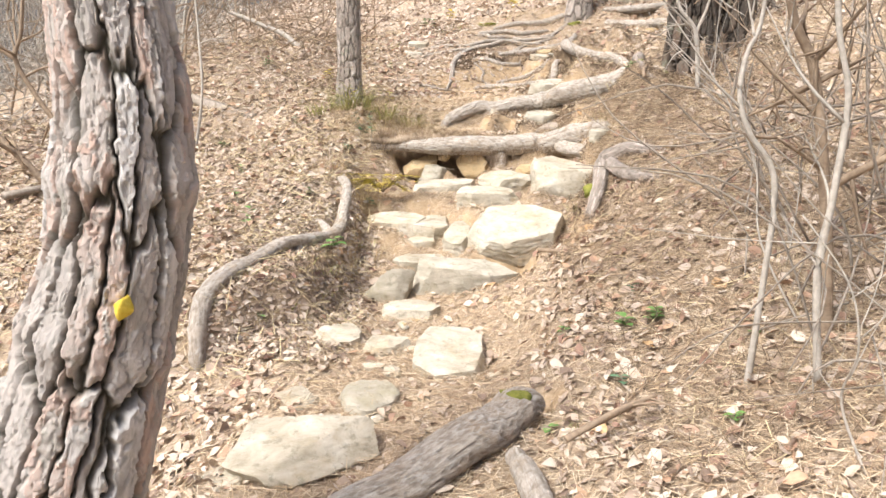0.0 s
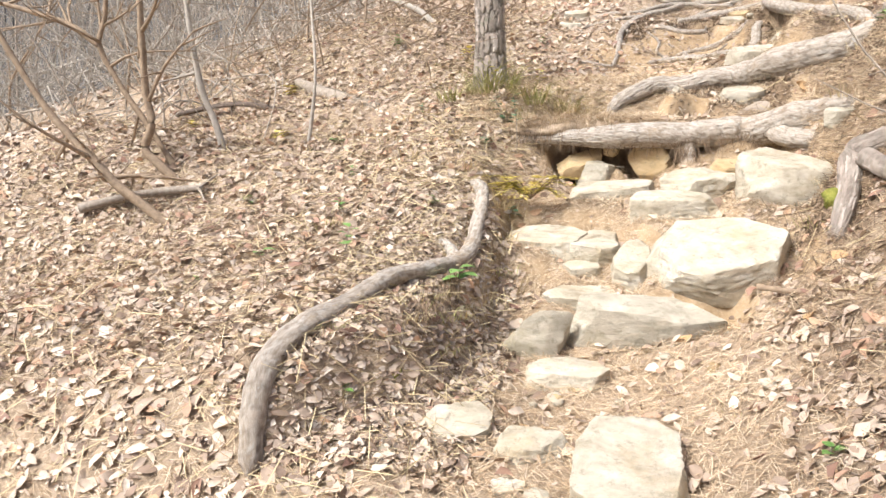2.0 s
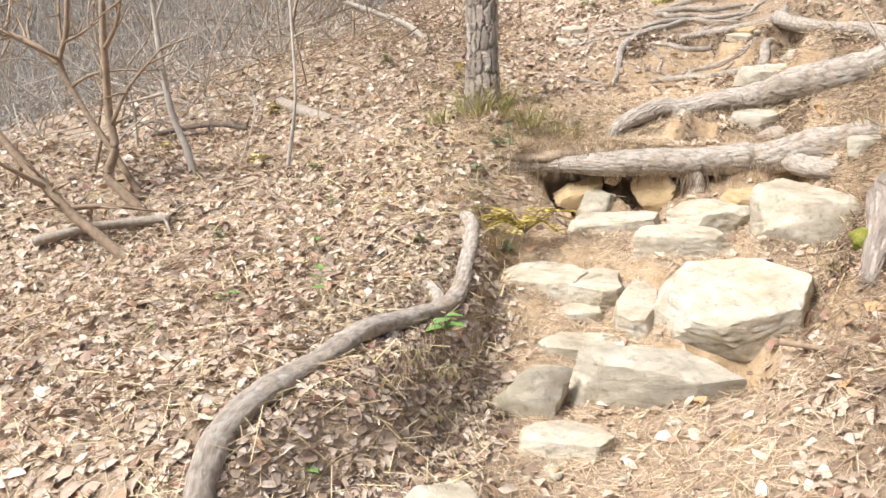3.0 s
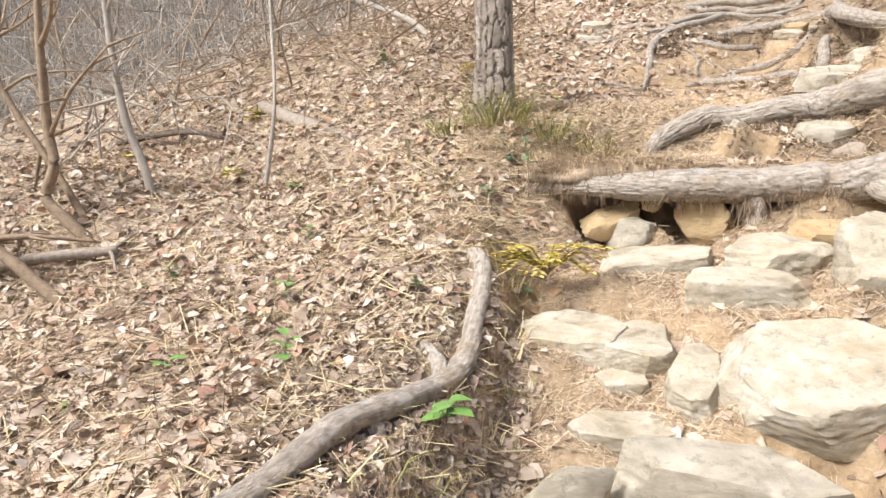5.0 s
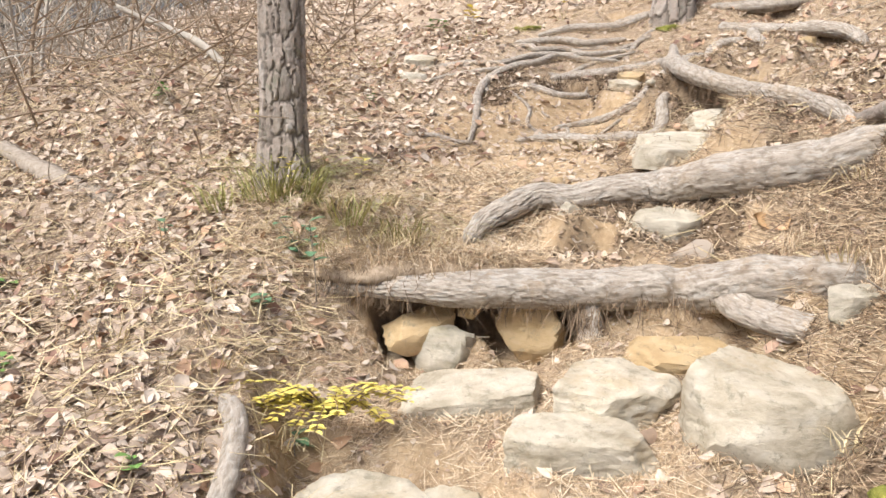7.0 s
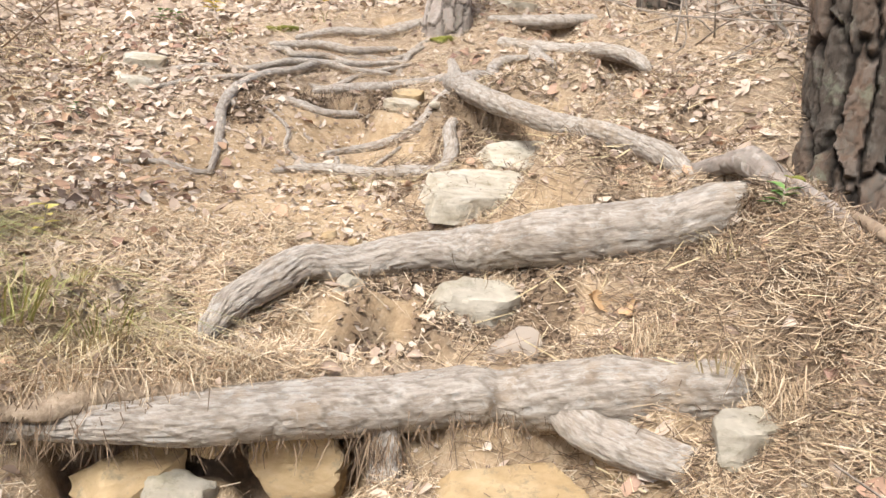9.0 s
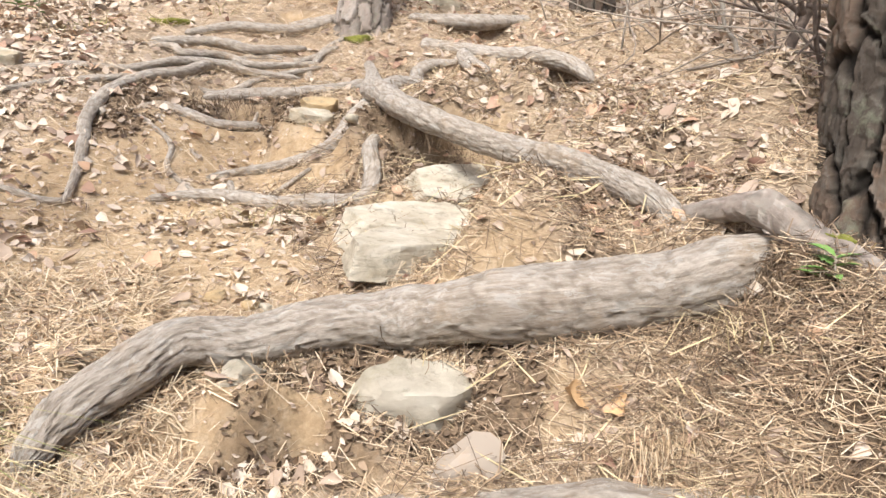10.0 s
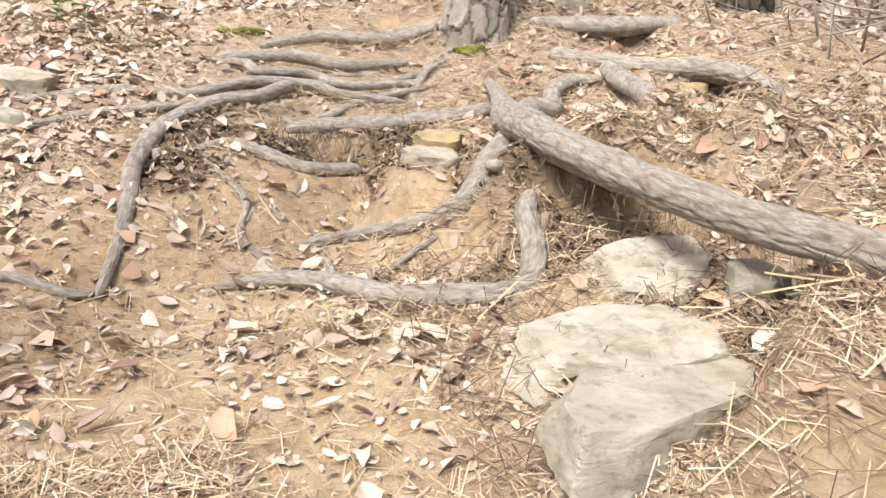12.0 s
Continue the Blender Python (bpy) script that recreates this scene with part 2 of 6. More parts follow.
def height(x, y):
    """Height of the bare ground at x, y (arrays)."""
    x, y = np.asarray(x, float), np.asarray(y, float)
    ix, wx = curve_weights(np.interp(x, XS, range(len(XS))), len(XS))
    iy, wy = curve_weights(np.interp(y, YS, range(len(YS))), len(YS))
    z = sum(wx[..., a] * wy[..., b] * SECTIONS[iy[..., b], ix[..., a]] for a in range(4) for b in range(4))
    z = z + bank(x, y, [-0.75, -0.3, 0.3, 0.9, 1.3], [6.96, 7.02, 7.04, 6.98, 6.8], 0.34, 0.07, -0.85, 1.5, 0.35)
    z = z + bank(x, y, [0.2, 0.5, 0.9, 1.3, 1.8], [7.33, 7.24, 7.12, 6.9, 6.6], 0.17, 0.12, 0.1, 2.0, 0.4)
    z = z + bank(x, y, [0.9, 1.3, 1.6, 1.74, 1.9], [8.52, 8.38, 8.1, 7.75, 7.1], 0.30, 0.14, 0.8, 2.4, 0.3)
    d = np.interp(y, [3.8, 4.1, 4.5, 5, 5.7, 6.2, 6.6], [-1.3, -1.12, -0.78, -0.72, -0.66, -0.7, -0.74]) - x
    z = z + 0.24 * ease(d / 0.22 + 0.5) * ease((y - 3.7) / 0.5) * ease((6.7 - y) / 0.7) * (1 - ease((d - 0.3) / 1.2))
    # hollows under the roots
    for px, py, wide, deep in ((2.54, 9.24, 0.11, 0.24), (2.42, 9.84, 0.16, 0.16), (0.42, 9.42, 0.1, 0.1), (0.85, 9.3, 0.16, 0.09), (0.93, 7.03, 0.05, 0.08), (1.5, 8.0, 0.1, 0.08), (1.62, 7.7, 0.08, 0.08), (1.28, 8.62, 0.1, 0.08)):
        z = z - deep * np.exp(-(((x - px) / wide) ** 2) - ((y - py) / (0.7 * wide)) ** 2)
    # the hill goes on past the walked stretch
    left, right, up, back = np.maximum(-4 - x, 0), np.maximum(x - 3.5, 0), np.maximum(y - 10.5, 0), np.maximum(-y, 0)
    z = z - 0.16 * np.minimum(left, 30) - 0.004 * np.minimum(left, 30) ** 2
    z = z + 0.36 * np.clip(np.hypot(x, y - 5) - 26, 0, 130)
    z = z + 0.10 * np.minimum(right, 20) + 0.30 * np.minimum(up, 16) + 0.14 * np.clip(up - 16, 0, 60) - 0.14 * np.minimum(back, 30)
    return z


BED_X, BED_Y, BED_STEP = -4.2, -1.0, 0.03
BED_PULL, BED_Z = np.zeros((400, 270)), np.zeros((400, 270))
BED_MOST = np.zeros((400, 270))


def bed(x, y, z, reach):
    """Soil lies against what is bedded in it: draws the ground round x, y to the height z."""
    n = int(2.2 * reach / BED_STEP) + 1
    i0, j0 = int(round((x - BED_X) / BED_STEP)), int(round((y - BED_Y) / BED_STEP))
    i, j = np.arange(max(0, i0 - n), min(269, i0 + n) + 1), np.arange(max(0, j0 - n), min(399, j0 + n) + 1)
    if len(i) == 0 or len(j) == 0:
        return
    gx, gy = np.meshgrid(BED_X + i * BED_STEP, BED_Y + j * BED_STEP)
    w = np.exp(-((gx - x) ** 2 + (gy - y) ** 2) / reach**2)
    part_of = np.ix_(j, i)
    BED_PULL[part_of] += w**2
    BED_Z[part_of] += w**2 * z
    BED_MOST[part_of] = np.maximum(BED_MOST[part_of], w)


def grid_read(grid, x, y):
    a, b = np.clip((x - BED_X) / BED_STEP, 0, 268.99), np.clip((y - BED_Y) / BED_STEP, 0, 398.99)
    i, j = a.astype(int), b.astype(int)
    u, v = a - i, b - j
    return grid[j, i] * (1 - u) * (1 - v) + grid[j, i + 1] * u * (1 - v) + grid[j + 1, i] * (1 - u) * v + grid[j + 1, i + 1] * u * v


def rough_height(x, y):
    """Ground with its small hummocks, bedded round roots and stones."""
    x, y = np.asarray(x, float), np.asarray(y, float)
    z = height(x, y)
    pull, most = grid_read(BED_PULL, x, y), grid_read(BED_MOST, x, y)
    z = z + (grid_read(BED_Z, x, y) / np.maximum(pull, 1e-6) - z) * ease(most * 1.5) * (pull > 1e-5)
    for k, (fx, fy, ph, amp) in enumerate(((2.1, 1.7, 0.3, 0.02), (4.3, 3.1, 1.9, 0.013), (3.3, 5.9, 4.0, 0.011), (9.7, 8.1, 2.2, 0.006), (17.0, 13.0, 0.9, 0.004))):
        z = z + amp * np.sin(fx * x + 1.3 * np.sin(fy * 0.7 * y + ph)) * np.sin(fy * y + 1.1 * np.sin(fx * 0.6 * x - ph))
    return z


def slope_at(x, y, e=0.05):
    return (rough_height(x + e, y) - rough_height(x - e, y)) / (2 * e), (rough_height(x, y + e) - rough_height(x, y - e)) / (2 * e)


def bareness(x, y):
    """Where clay shows: the steep cut banks and the worn patches of the trail."""
    gx, gy = slope_at(x, y)
    steep = 0.7 * ease((np.hypot(gx, gy) - 1.0) / 0.7) * (1 - 0.8 * ease((0.1 - x) / 0.2) * ease((y - 6.4) / 0.3)) * (1 - 0.85 * ease((-0.6 - x) / 0.15) * ease((5.8 - y) / 0.3)) * (1 - 0.85 * ease((x - 1.58) / 0.12)) * (1 - 0.85 * ease((x - 1.15) / 0.15) * ease((7.6 - y) / 0.2))
    wob = 0.25 * np.sin(5.1 * x + 2.3 * y) * np.sin(3.7 * y - 1.2 * x) + 0.12 * np.sin(14 * x + 4 * y) * np.sin(11 * y - 6 * x)
    patch = 0.0
    for cx, cy, rx, ry in ((0.32, 8.35, 0.35, 0.5), (0.55, 8.95, 0.55, 0.35), (0.5, 7.0, 0.42, 0.14), (0.25, 6.98, 0.3, 0.1), (0.95, 8.75, 0.3, 0.25), (0.2, 7.85, 0.75, 0.5), (0.05, 8.4, 0.55, 0.5), (0.35, 7.7, 0.5, 0.25), (0.9, 5.35, 0.12, 0.2), (0.2, 6.75, 0.8, 0.1), (1.1, 7.98, 0.25, 0.14)):
        patch = np.maximum(patch, ease(1.6 - 1.3 * np.hypot((x - cx) / rx, (y - cy) / ry) + wob))
    return np.clip(np.maximum(steep + 0.8 * wob * steep, 0.8 * patch), 0, 1)


def humus_shade(x, y):
    """Dark, root-matted topsoil of the cut banks, plus shade under roots painted as colour."""
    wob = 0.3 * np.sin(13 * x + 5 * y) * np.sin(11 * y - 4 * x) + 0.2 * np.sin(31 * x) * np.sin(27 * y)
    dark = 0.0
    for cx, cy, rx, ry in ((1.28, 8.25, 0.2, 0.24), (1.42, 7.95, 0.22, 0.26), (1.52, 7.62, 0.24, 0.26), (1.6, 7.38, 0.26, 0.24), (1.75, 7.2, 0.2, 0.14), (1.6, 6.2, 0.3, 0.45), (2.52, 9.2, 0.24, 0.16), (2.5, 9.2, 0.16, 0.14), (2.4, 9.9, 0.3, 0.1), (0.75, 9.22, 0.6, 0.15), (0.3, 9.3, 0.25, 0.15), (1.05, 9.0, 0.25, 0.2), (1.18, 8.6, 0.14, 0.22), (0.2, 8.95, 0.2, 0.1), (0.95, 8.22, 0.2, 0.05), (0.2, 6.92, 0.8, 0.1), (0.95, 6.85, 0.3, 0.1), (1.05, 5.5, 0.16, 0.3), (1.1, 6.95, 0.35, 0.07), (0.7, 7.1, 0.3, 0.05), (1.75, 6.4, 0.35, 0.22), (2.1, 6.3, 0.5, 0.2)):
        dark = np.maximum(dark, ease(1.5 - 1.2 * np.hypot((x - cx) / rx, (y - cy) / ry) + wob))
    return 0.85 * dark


def spread(lo, hi, step, reach):
    """Even steps from lo to hi, then wider and wider ones out to reach."""
    mid = np.arange(lo, hi + step / 2, step)
    out, d = [], step
    x = 0.0
    while x < reach:
        d *= 1.22
        x += d
        out.append(x)
    out = np.array(out)
    return np.r_[(lo - out)[::-1], mid, mid[-1] + out]


def mesh_of(name, verts, faces, mat, smooth=True):
    me = bpy.data.meshes.new(name)
    me.from_pydata(verts, [], faces)
    me.materials.append(mat)
    if smooth:
        me.polygons.foreach_set("use_smooth", np.ones(len(me.polygons), bool))
    me.update()
    return me


def fast_mesh(name, verts, quads, mat, smooth=False):
    """A mesh out of arrays of vertices and of equal-sided faces."""
    me = bpy.data.meshes.new(name)
    n, k = quads.shape
    me.vertices.add(len(verts))
    me.vertices.foreach_set("co", np.ascontiguousarray(verts, dtype=np.float32).ravel())
    me.loops.add(n * k)
    me.loops.foreach_set("vertex_index", np.ascontiguousarray(quads, dtype=np.int32).ravel())
    me.polygons.add(n)
    me.polygons.foreach_set("loop_start", np.arange(0, n * k, k, dtype=np.int32))
    if smooth:
        me.polygons.foreach_set("use_smooth", np.ones(n, bool))
    me.materials.append(mat)
    me.update(calc_edges=True)
    me.validate()
    return me


def grid_faces(nx, ny, wrap=False):
    i = np.arange(ny - 1)[:, None] * nx + np.arange(nx if wrap else nx - 1)[None, :]
    j = np.arange(ny - 1)[:, None] * nx + (np.arange(nx if wrap else nx - 1)[None, :] + 1) % nx
    return np.stack([i, j, j + nx, i + nx], -1).reshape(-1, 4)


def set_float(me, name, values):
    me.attributes.new(name, "FLOAT", "POINT").data.foreach_set("value", np.ascontiguousarray(values, dtype=np.float32).ravel())


def build_ground():
    gx, gy = spread(-4.2, 3.6, 0.03, 420), spread(-1.0, 10.8, 0.03, 420)
    x, y = np.meshgrid(gx, gy)
    z = rough_height(x, y)
    verts = np.stack([x, y, z], -1).reshape(-1, 3)
    me = fast_mesh("ground", verts, grid_faces(len(gx), len(gy)), M_SOIL, True)
    set_float(me, "bare", bareness(x, y))
    set_float(me, "humus_shade", humus_shade(x, y))
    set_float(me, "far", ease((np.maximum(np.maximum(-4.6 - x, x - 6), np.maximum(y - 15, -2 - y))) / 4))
    return tagged(new("ground", me), "leaf-strewn forest slope of ochre clay with cut banks", "ground", kind="structure")


# ---- builders ----
def smooth_line(points, per=8):
    p = np.array(points, float)
    u = np.linspace(0, len(p) - 1, (len(p) - 1) * per + 1)
    idx, w = curve_weights(u, len(p))
    return (p[idx] * w[..., None]).sum(-2)


def tube(points, radii, sides=14, per=8, rough=0.12, seed=0, flat=1.0, tip=True):
    """Verts and faces of a knotty tube along points."""
    rng = np.random.default_rng(seed)
    line = smooth_line(points, per)
    rad = np.interp(np.linspace(0, 1, len(line)), np.linspace(0, 1, len(radii)), radii)
    tangent = np.gradient(line, axis=0)
    tangent /= np.linalg.norm(tangent, axis=1)[:, None] + 1e-9
    side = np.cross(tangent, (0.05, 0.02, 1.0))
    side /= np.linalg.norm(side, axis=1)[:, None] + 1e-9
    over = np.cross(side, tangent)
    a = np.arange(sides) * 2 * np.pi / sides
    ph, k = rng.uniform(0, 6.28, 6), rng.integers(1, 4, 3)
    s = np.arange(len(line))[:, None]
    r = rad[:, None] * (1 + rough * (np.sin(a * k[0] + s * 0.23 + ph[0]) + 0.7 * np.sin(a * k[1] - s * 0.41 + ph[1]) + 0.5 * np.sin(a * (k[2] + 3) + s * 0.11 + ph[2]) + 0.6 * np.sin(s * 0.6 + ph[3])) + rough * 0.5 * rng.normal(0, 1, (len(line), sides)))
    verts = line[:, None, :] + r[..., None] * (np.cos(a)[None, :, None] * side[:, None, :] + flat * np.sin(a)[None, :, None] * over[:, None, :])
    verts = verts.reshape(-1, 3)
    faces = [tuple(f) for f in grid_faces(sides, len(line), True)]
    n = len(verts)
    verts = np.vstack([verts, line[:1], line[-1:]])
    faces += [(n, (i + 1) % sides, i) for i in range(sides)]
    faces += [(n + 1, n - sides + i, n - sides + (i + 1) % sides) for i in range(sides)]
    return verts, faces


def joined(pieces):
    verts, faces, base = [], [], 0
    for v, f in pieces:
        verts.append(v)
        faces += [tuple(i + base for i in q) for q in f]
        base += len(v)
    return np.vstack(verts), faces


def part(name, shape, mat, parent=None, label="", smooth=True):
    ob = new(name, mesh_of(name, [tuple(p) for p in shape[0]], shape[1], mat, smooth))
    if parent is not None:
        ob.parent = parent
    if label:
        tagged(ob, label)
    return ob


def root_mesh(name, points, radii, seed, rough, mat):
    """A root with scaly bark, its radius and bend uneven."""
    rng = np.random.default_rng(seed)
    fine = np.interp(np.linspace(0, 1, 4 * len(radii)), np.linspace(0, 1, len(radii)), radii) * (1 + 0.5 * rough * rng.normal(0, 1, 4 * len(radii)))
    length = np.linalg.norm(np.diff(np.array(points, float), axis=0), axis=1).sum()
    big = max(radii)
    bent = np.array(points, float)
    bent[1:-1] += rng.normal(0, 0.12 * big, bent[1:-1].shape)
    around, along = (64, int(length / 0.011)) if big > 0.05 else (22, int(length / 0.013))
    return bark_mesh(name, bark_trunk(bent, list(fine), around, max(40, along), (0.010 + 0.16 * big, 0.04 + 0.8 * big), 0.002 + 0.05 * big, seed, (), True, 0.22), mat, 0.5)


def root(points, radii, label, seed=0, name="tree_root", group="exposed pine roots", mat=None, rough=0.09, extra=(), drop=1.1):
    """One exposed root; extra: side shoots as (points, radii), each a part."""
    ob = new(name, root_mesh(name, points, radii, seed, rough, mat or M_ROOT))
    line = smooth_line(points, 14)
    if drop:
        for p, r in zip(line, np.interp(np.linspace(0, 1, len(line)), np.linspace(0, 1, len(radii)), radii)):
            bed(p[0], p[1], p[2] - drop * r, 0.05 + 0.7 * r)
    for k, (p, r) in enumerate(extra):
        shoot = new("side_root", root_mesh("side_root", p, r, seed + 7 + k, rough, mat or M_ROOT))
        shoot.parent = ob
    return tagged(ob, label, "root", group)


def hewn(planes, reach, level):
    """A solid cut by planes (normal, distance): points of a fine ball drawn onto its faces."""
    bm = bmesh.new()
    bmesh.ops.create_icosphere(bm, subdivisions=level, radius=1)
    v = np.array([q.co[:] for q in bm.verts])
    faces = [tuple(q.index for q in f.verts) for f in bm.faces]
    bm.free()
    n, d = np.array([p[:3] for p in planes], float), np.array([p[3] for p in planes], float)
    n = n / np.linalg.norm(n, axis=1)[:, None]
    side = v @ n.T
    far = np.where(side > 1e-3, d[None] / np.maximum(side, 1e-3), 99).min(1)
    return v * np.minimum(far, reach)[:, None], faces


def chipped(v, rng, rough, size):
    """Fits the solid into a box of that size and roughens it at three scales."""
    v = (v - (v.max(0) + v.min(0)) / 2) / (v.max(0) - v.min(0)) * np.array(size)
    away = v / (np.linalg.norm(v, axis=1)[:, None] + 1e-6)
    k, big = int(rng.integers(1000)), max(size)
    lump = soft_noise(v[:, 0] * 3.2 / big + 20, v[:, 1] * 3.2 / big + v[:, 2] * 4 / big + 20, k)
    mid = soft_noise(v[:, 0] * 34 + 20, v[:, 1] * 30 + v[:, 2] * 61 + 20, k + 1)
    layer = soft_noise(v[:, 2] * 70 + 3.0 * lump + 40, v[:, 0] * 9 + v[:, 1] * 7 + 40, k + 2)
    small = soft_noise(v[:, 0] * 90 + 30, v[:, 1] * 90 + v[:, 2] * 140 + 30, k + 3)
    return v + away * (rough * min(size) * 1.4 * lump + 0.004 * mid + 0.0022 * small + 0.0022 * layer * np.hypot(away[:, 0], away[:, 1]))[:, None]


def rock_shape(size, seed, boxy=3.5, cuts=9, rough=0.03, level=4):
    """A natural stone broken along many flats."""
    rng = np.random.default_rng(seed)
    planes = [(0, 0, 1, 0.95), (0, 0, -1, 0.95)]
    for _ in range(max(9, cuts)):
        n = rng.normal(0, 1, 3) * (1, 1, 0.8)
        planes.append((*n, rng.uniform(0.52, 0.96)))
    v, faces = hewn(planes, 1.3, level)
    return chipped(v, rng, rough, size), faces


def slab_shape(size, seed, corners=7, level=5):
    """A split block of stone: an uneven many-sided plan, broken rim, layered sides and a nearly flat top in two or three flats."""
    rng = np.random.default_rng(seed)
    turn, planes = rng.uniform(0, 6.28), [(0, 0, -1, 0.9)]
    for k in range(corners):
        a = (k + rng.uniform(-0.3, 0.3)) * 2 * np.pi / corners + turn
        wide = 1 / max(abs(math.cos(a)), abs(math.sin(a))) ** 0.6
        planes.append((math.cos(a), math.sin(a), rng.uniform(-0.12, 0.3), rng.uniform(0.78, 1.0) * wide))
    for k in range(3):
        a = rng.uniform(0, 6.28)
        planes.append((0.10 * math.cos(a), 0.10 * math.sin(a), 1, rng.uniform(0.72, 0.82)))
    for k in range(4):
        a = rng.uniform(0, 6.28)
        planes.append((math.cos(a), math.sin(a), rng.uniform(0.7, 1.6), rng.uniform(1.12, 1.3)))
    v, faces = hewn(planes, 1.6, level)
    return chipped(v, rng, 0.045, (1.08 * size[0], 1.08 * size[1], size[2])), faces


def stone(place, size, yaw=0, tilt=0, lean=0, seed=0, mat=None, label="", boxy=0, cuts=9, rough=0.03, name="step_stone", group="stones of the rough trail steps", category="stone", level=4, sink=0.06):
    """A stone of that width, depth and height, centred at place. boxy 0: a split block, otherwise a rounder one. tilt: its front edge down."""
    v, f = rock_shape(size, seed, boxy, cuts, rough, level) if boxy else slab_shape(size, seed, 6 + seed % 4, 5 if max(size) > 0.3 else 4)
    ob = part(name, (v, f), mat or M_STONE)
    ob.data.set_sharp_from_angle(angle=radians(34))
    m = pose(*place, tilt, lean, yaw)
    ob.matrix_world = m
    for dx in np.arange(-0.4, 0.41, 0.2):
        for dy in np.arange(-0.4, 0.41, 0.2):
            p = m @ Vector((dx * size[0], dy * size[1], -sink * size[2]))
            bed(p.x, p.y, p.z, 0.09)
    return tagged(ob, label, category, group)


def soft_noise(u, v, seed, wrap=0):
    """Smooth value noise from -1 to 1 on arrays; wrap: its period along u."""
    table = np.random.default_rng(seed).uniform(-1, 1, (64, 64))
    i, j = np.floor(u).astype(int), np.floor(v).astype(int)
    a, b = ease(u - i), ease(v - j)
    i0, i1 = (i % wrap, (i + 1) % wrap) if wrap else (i, i + 1)
    i0, i1, j0, j1 = i0 % 64, i1 % 64, j % 64, (j + 1) % 64
    return (table[i0, j0] * (1 - a) + table[i1, j0] * a) * (1 - b) + (table[i0, j1] * (1 - a) + table[i1, j1] * a) * b


def bark_cells(u, q, nc, seed):
    """Nearest jittered cell of each place: its tone, its share of relief, and the distance to its rim."""
    rng = np.random.default_rng(seed)
    nr = int(q.max()) + 6
    jx, jy, tone = rng.uniform(-0.38, 0.38, (nr, nc)), rng.uniform(-0.42, 0.42, (nr, nc)), rng.uniform(0, 1, (nr, nc))
    iu, iq = np.floor(u).astype(int), np.floor(q).astype(int)
    near, second, who = np.full(u.shape, 9.0), np.full(u.shape, 9.0), np.zeros(u.shape)
    for a in (-1, 0, 1):
        for b in (-1, 0, 1):
            c, r = (iu + a) % nc, np.clip(iq + b + 2, 0, nr - 1)
            d = np.hypot(iu + a + 0.5 + jx[r, c] - u, 0.8 * (iq + b + 0.5 + jy[r, c] - q))
            closer = d < near
            second = np.where(closer, near, np.minimum(second, d))
            who = np.where(closer, tone[r, c], who)
            near = np.minimum(near, d)
    return who, second - near


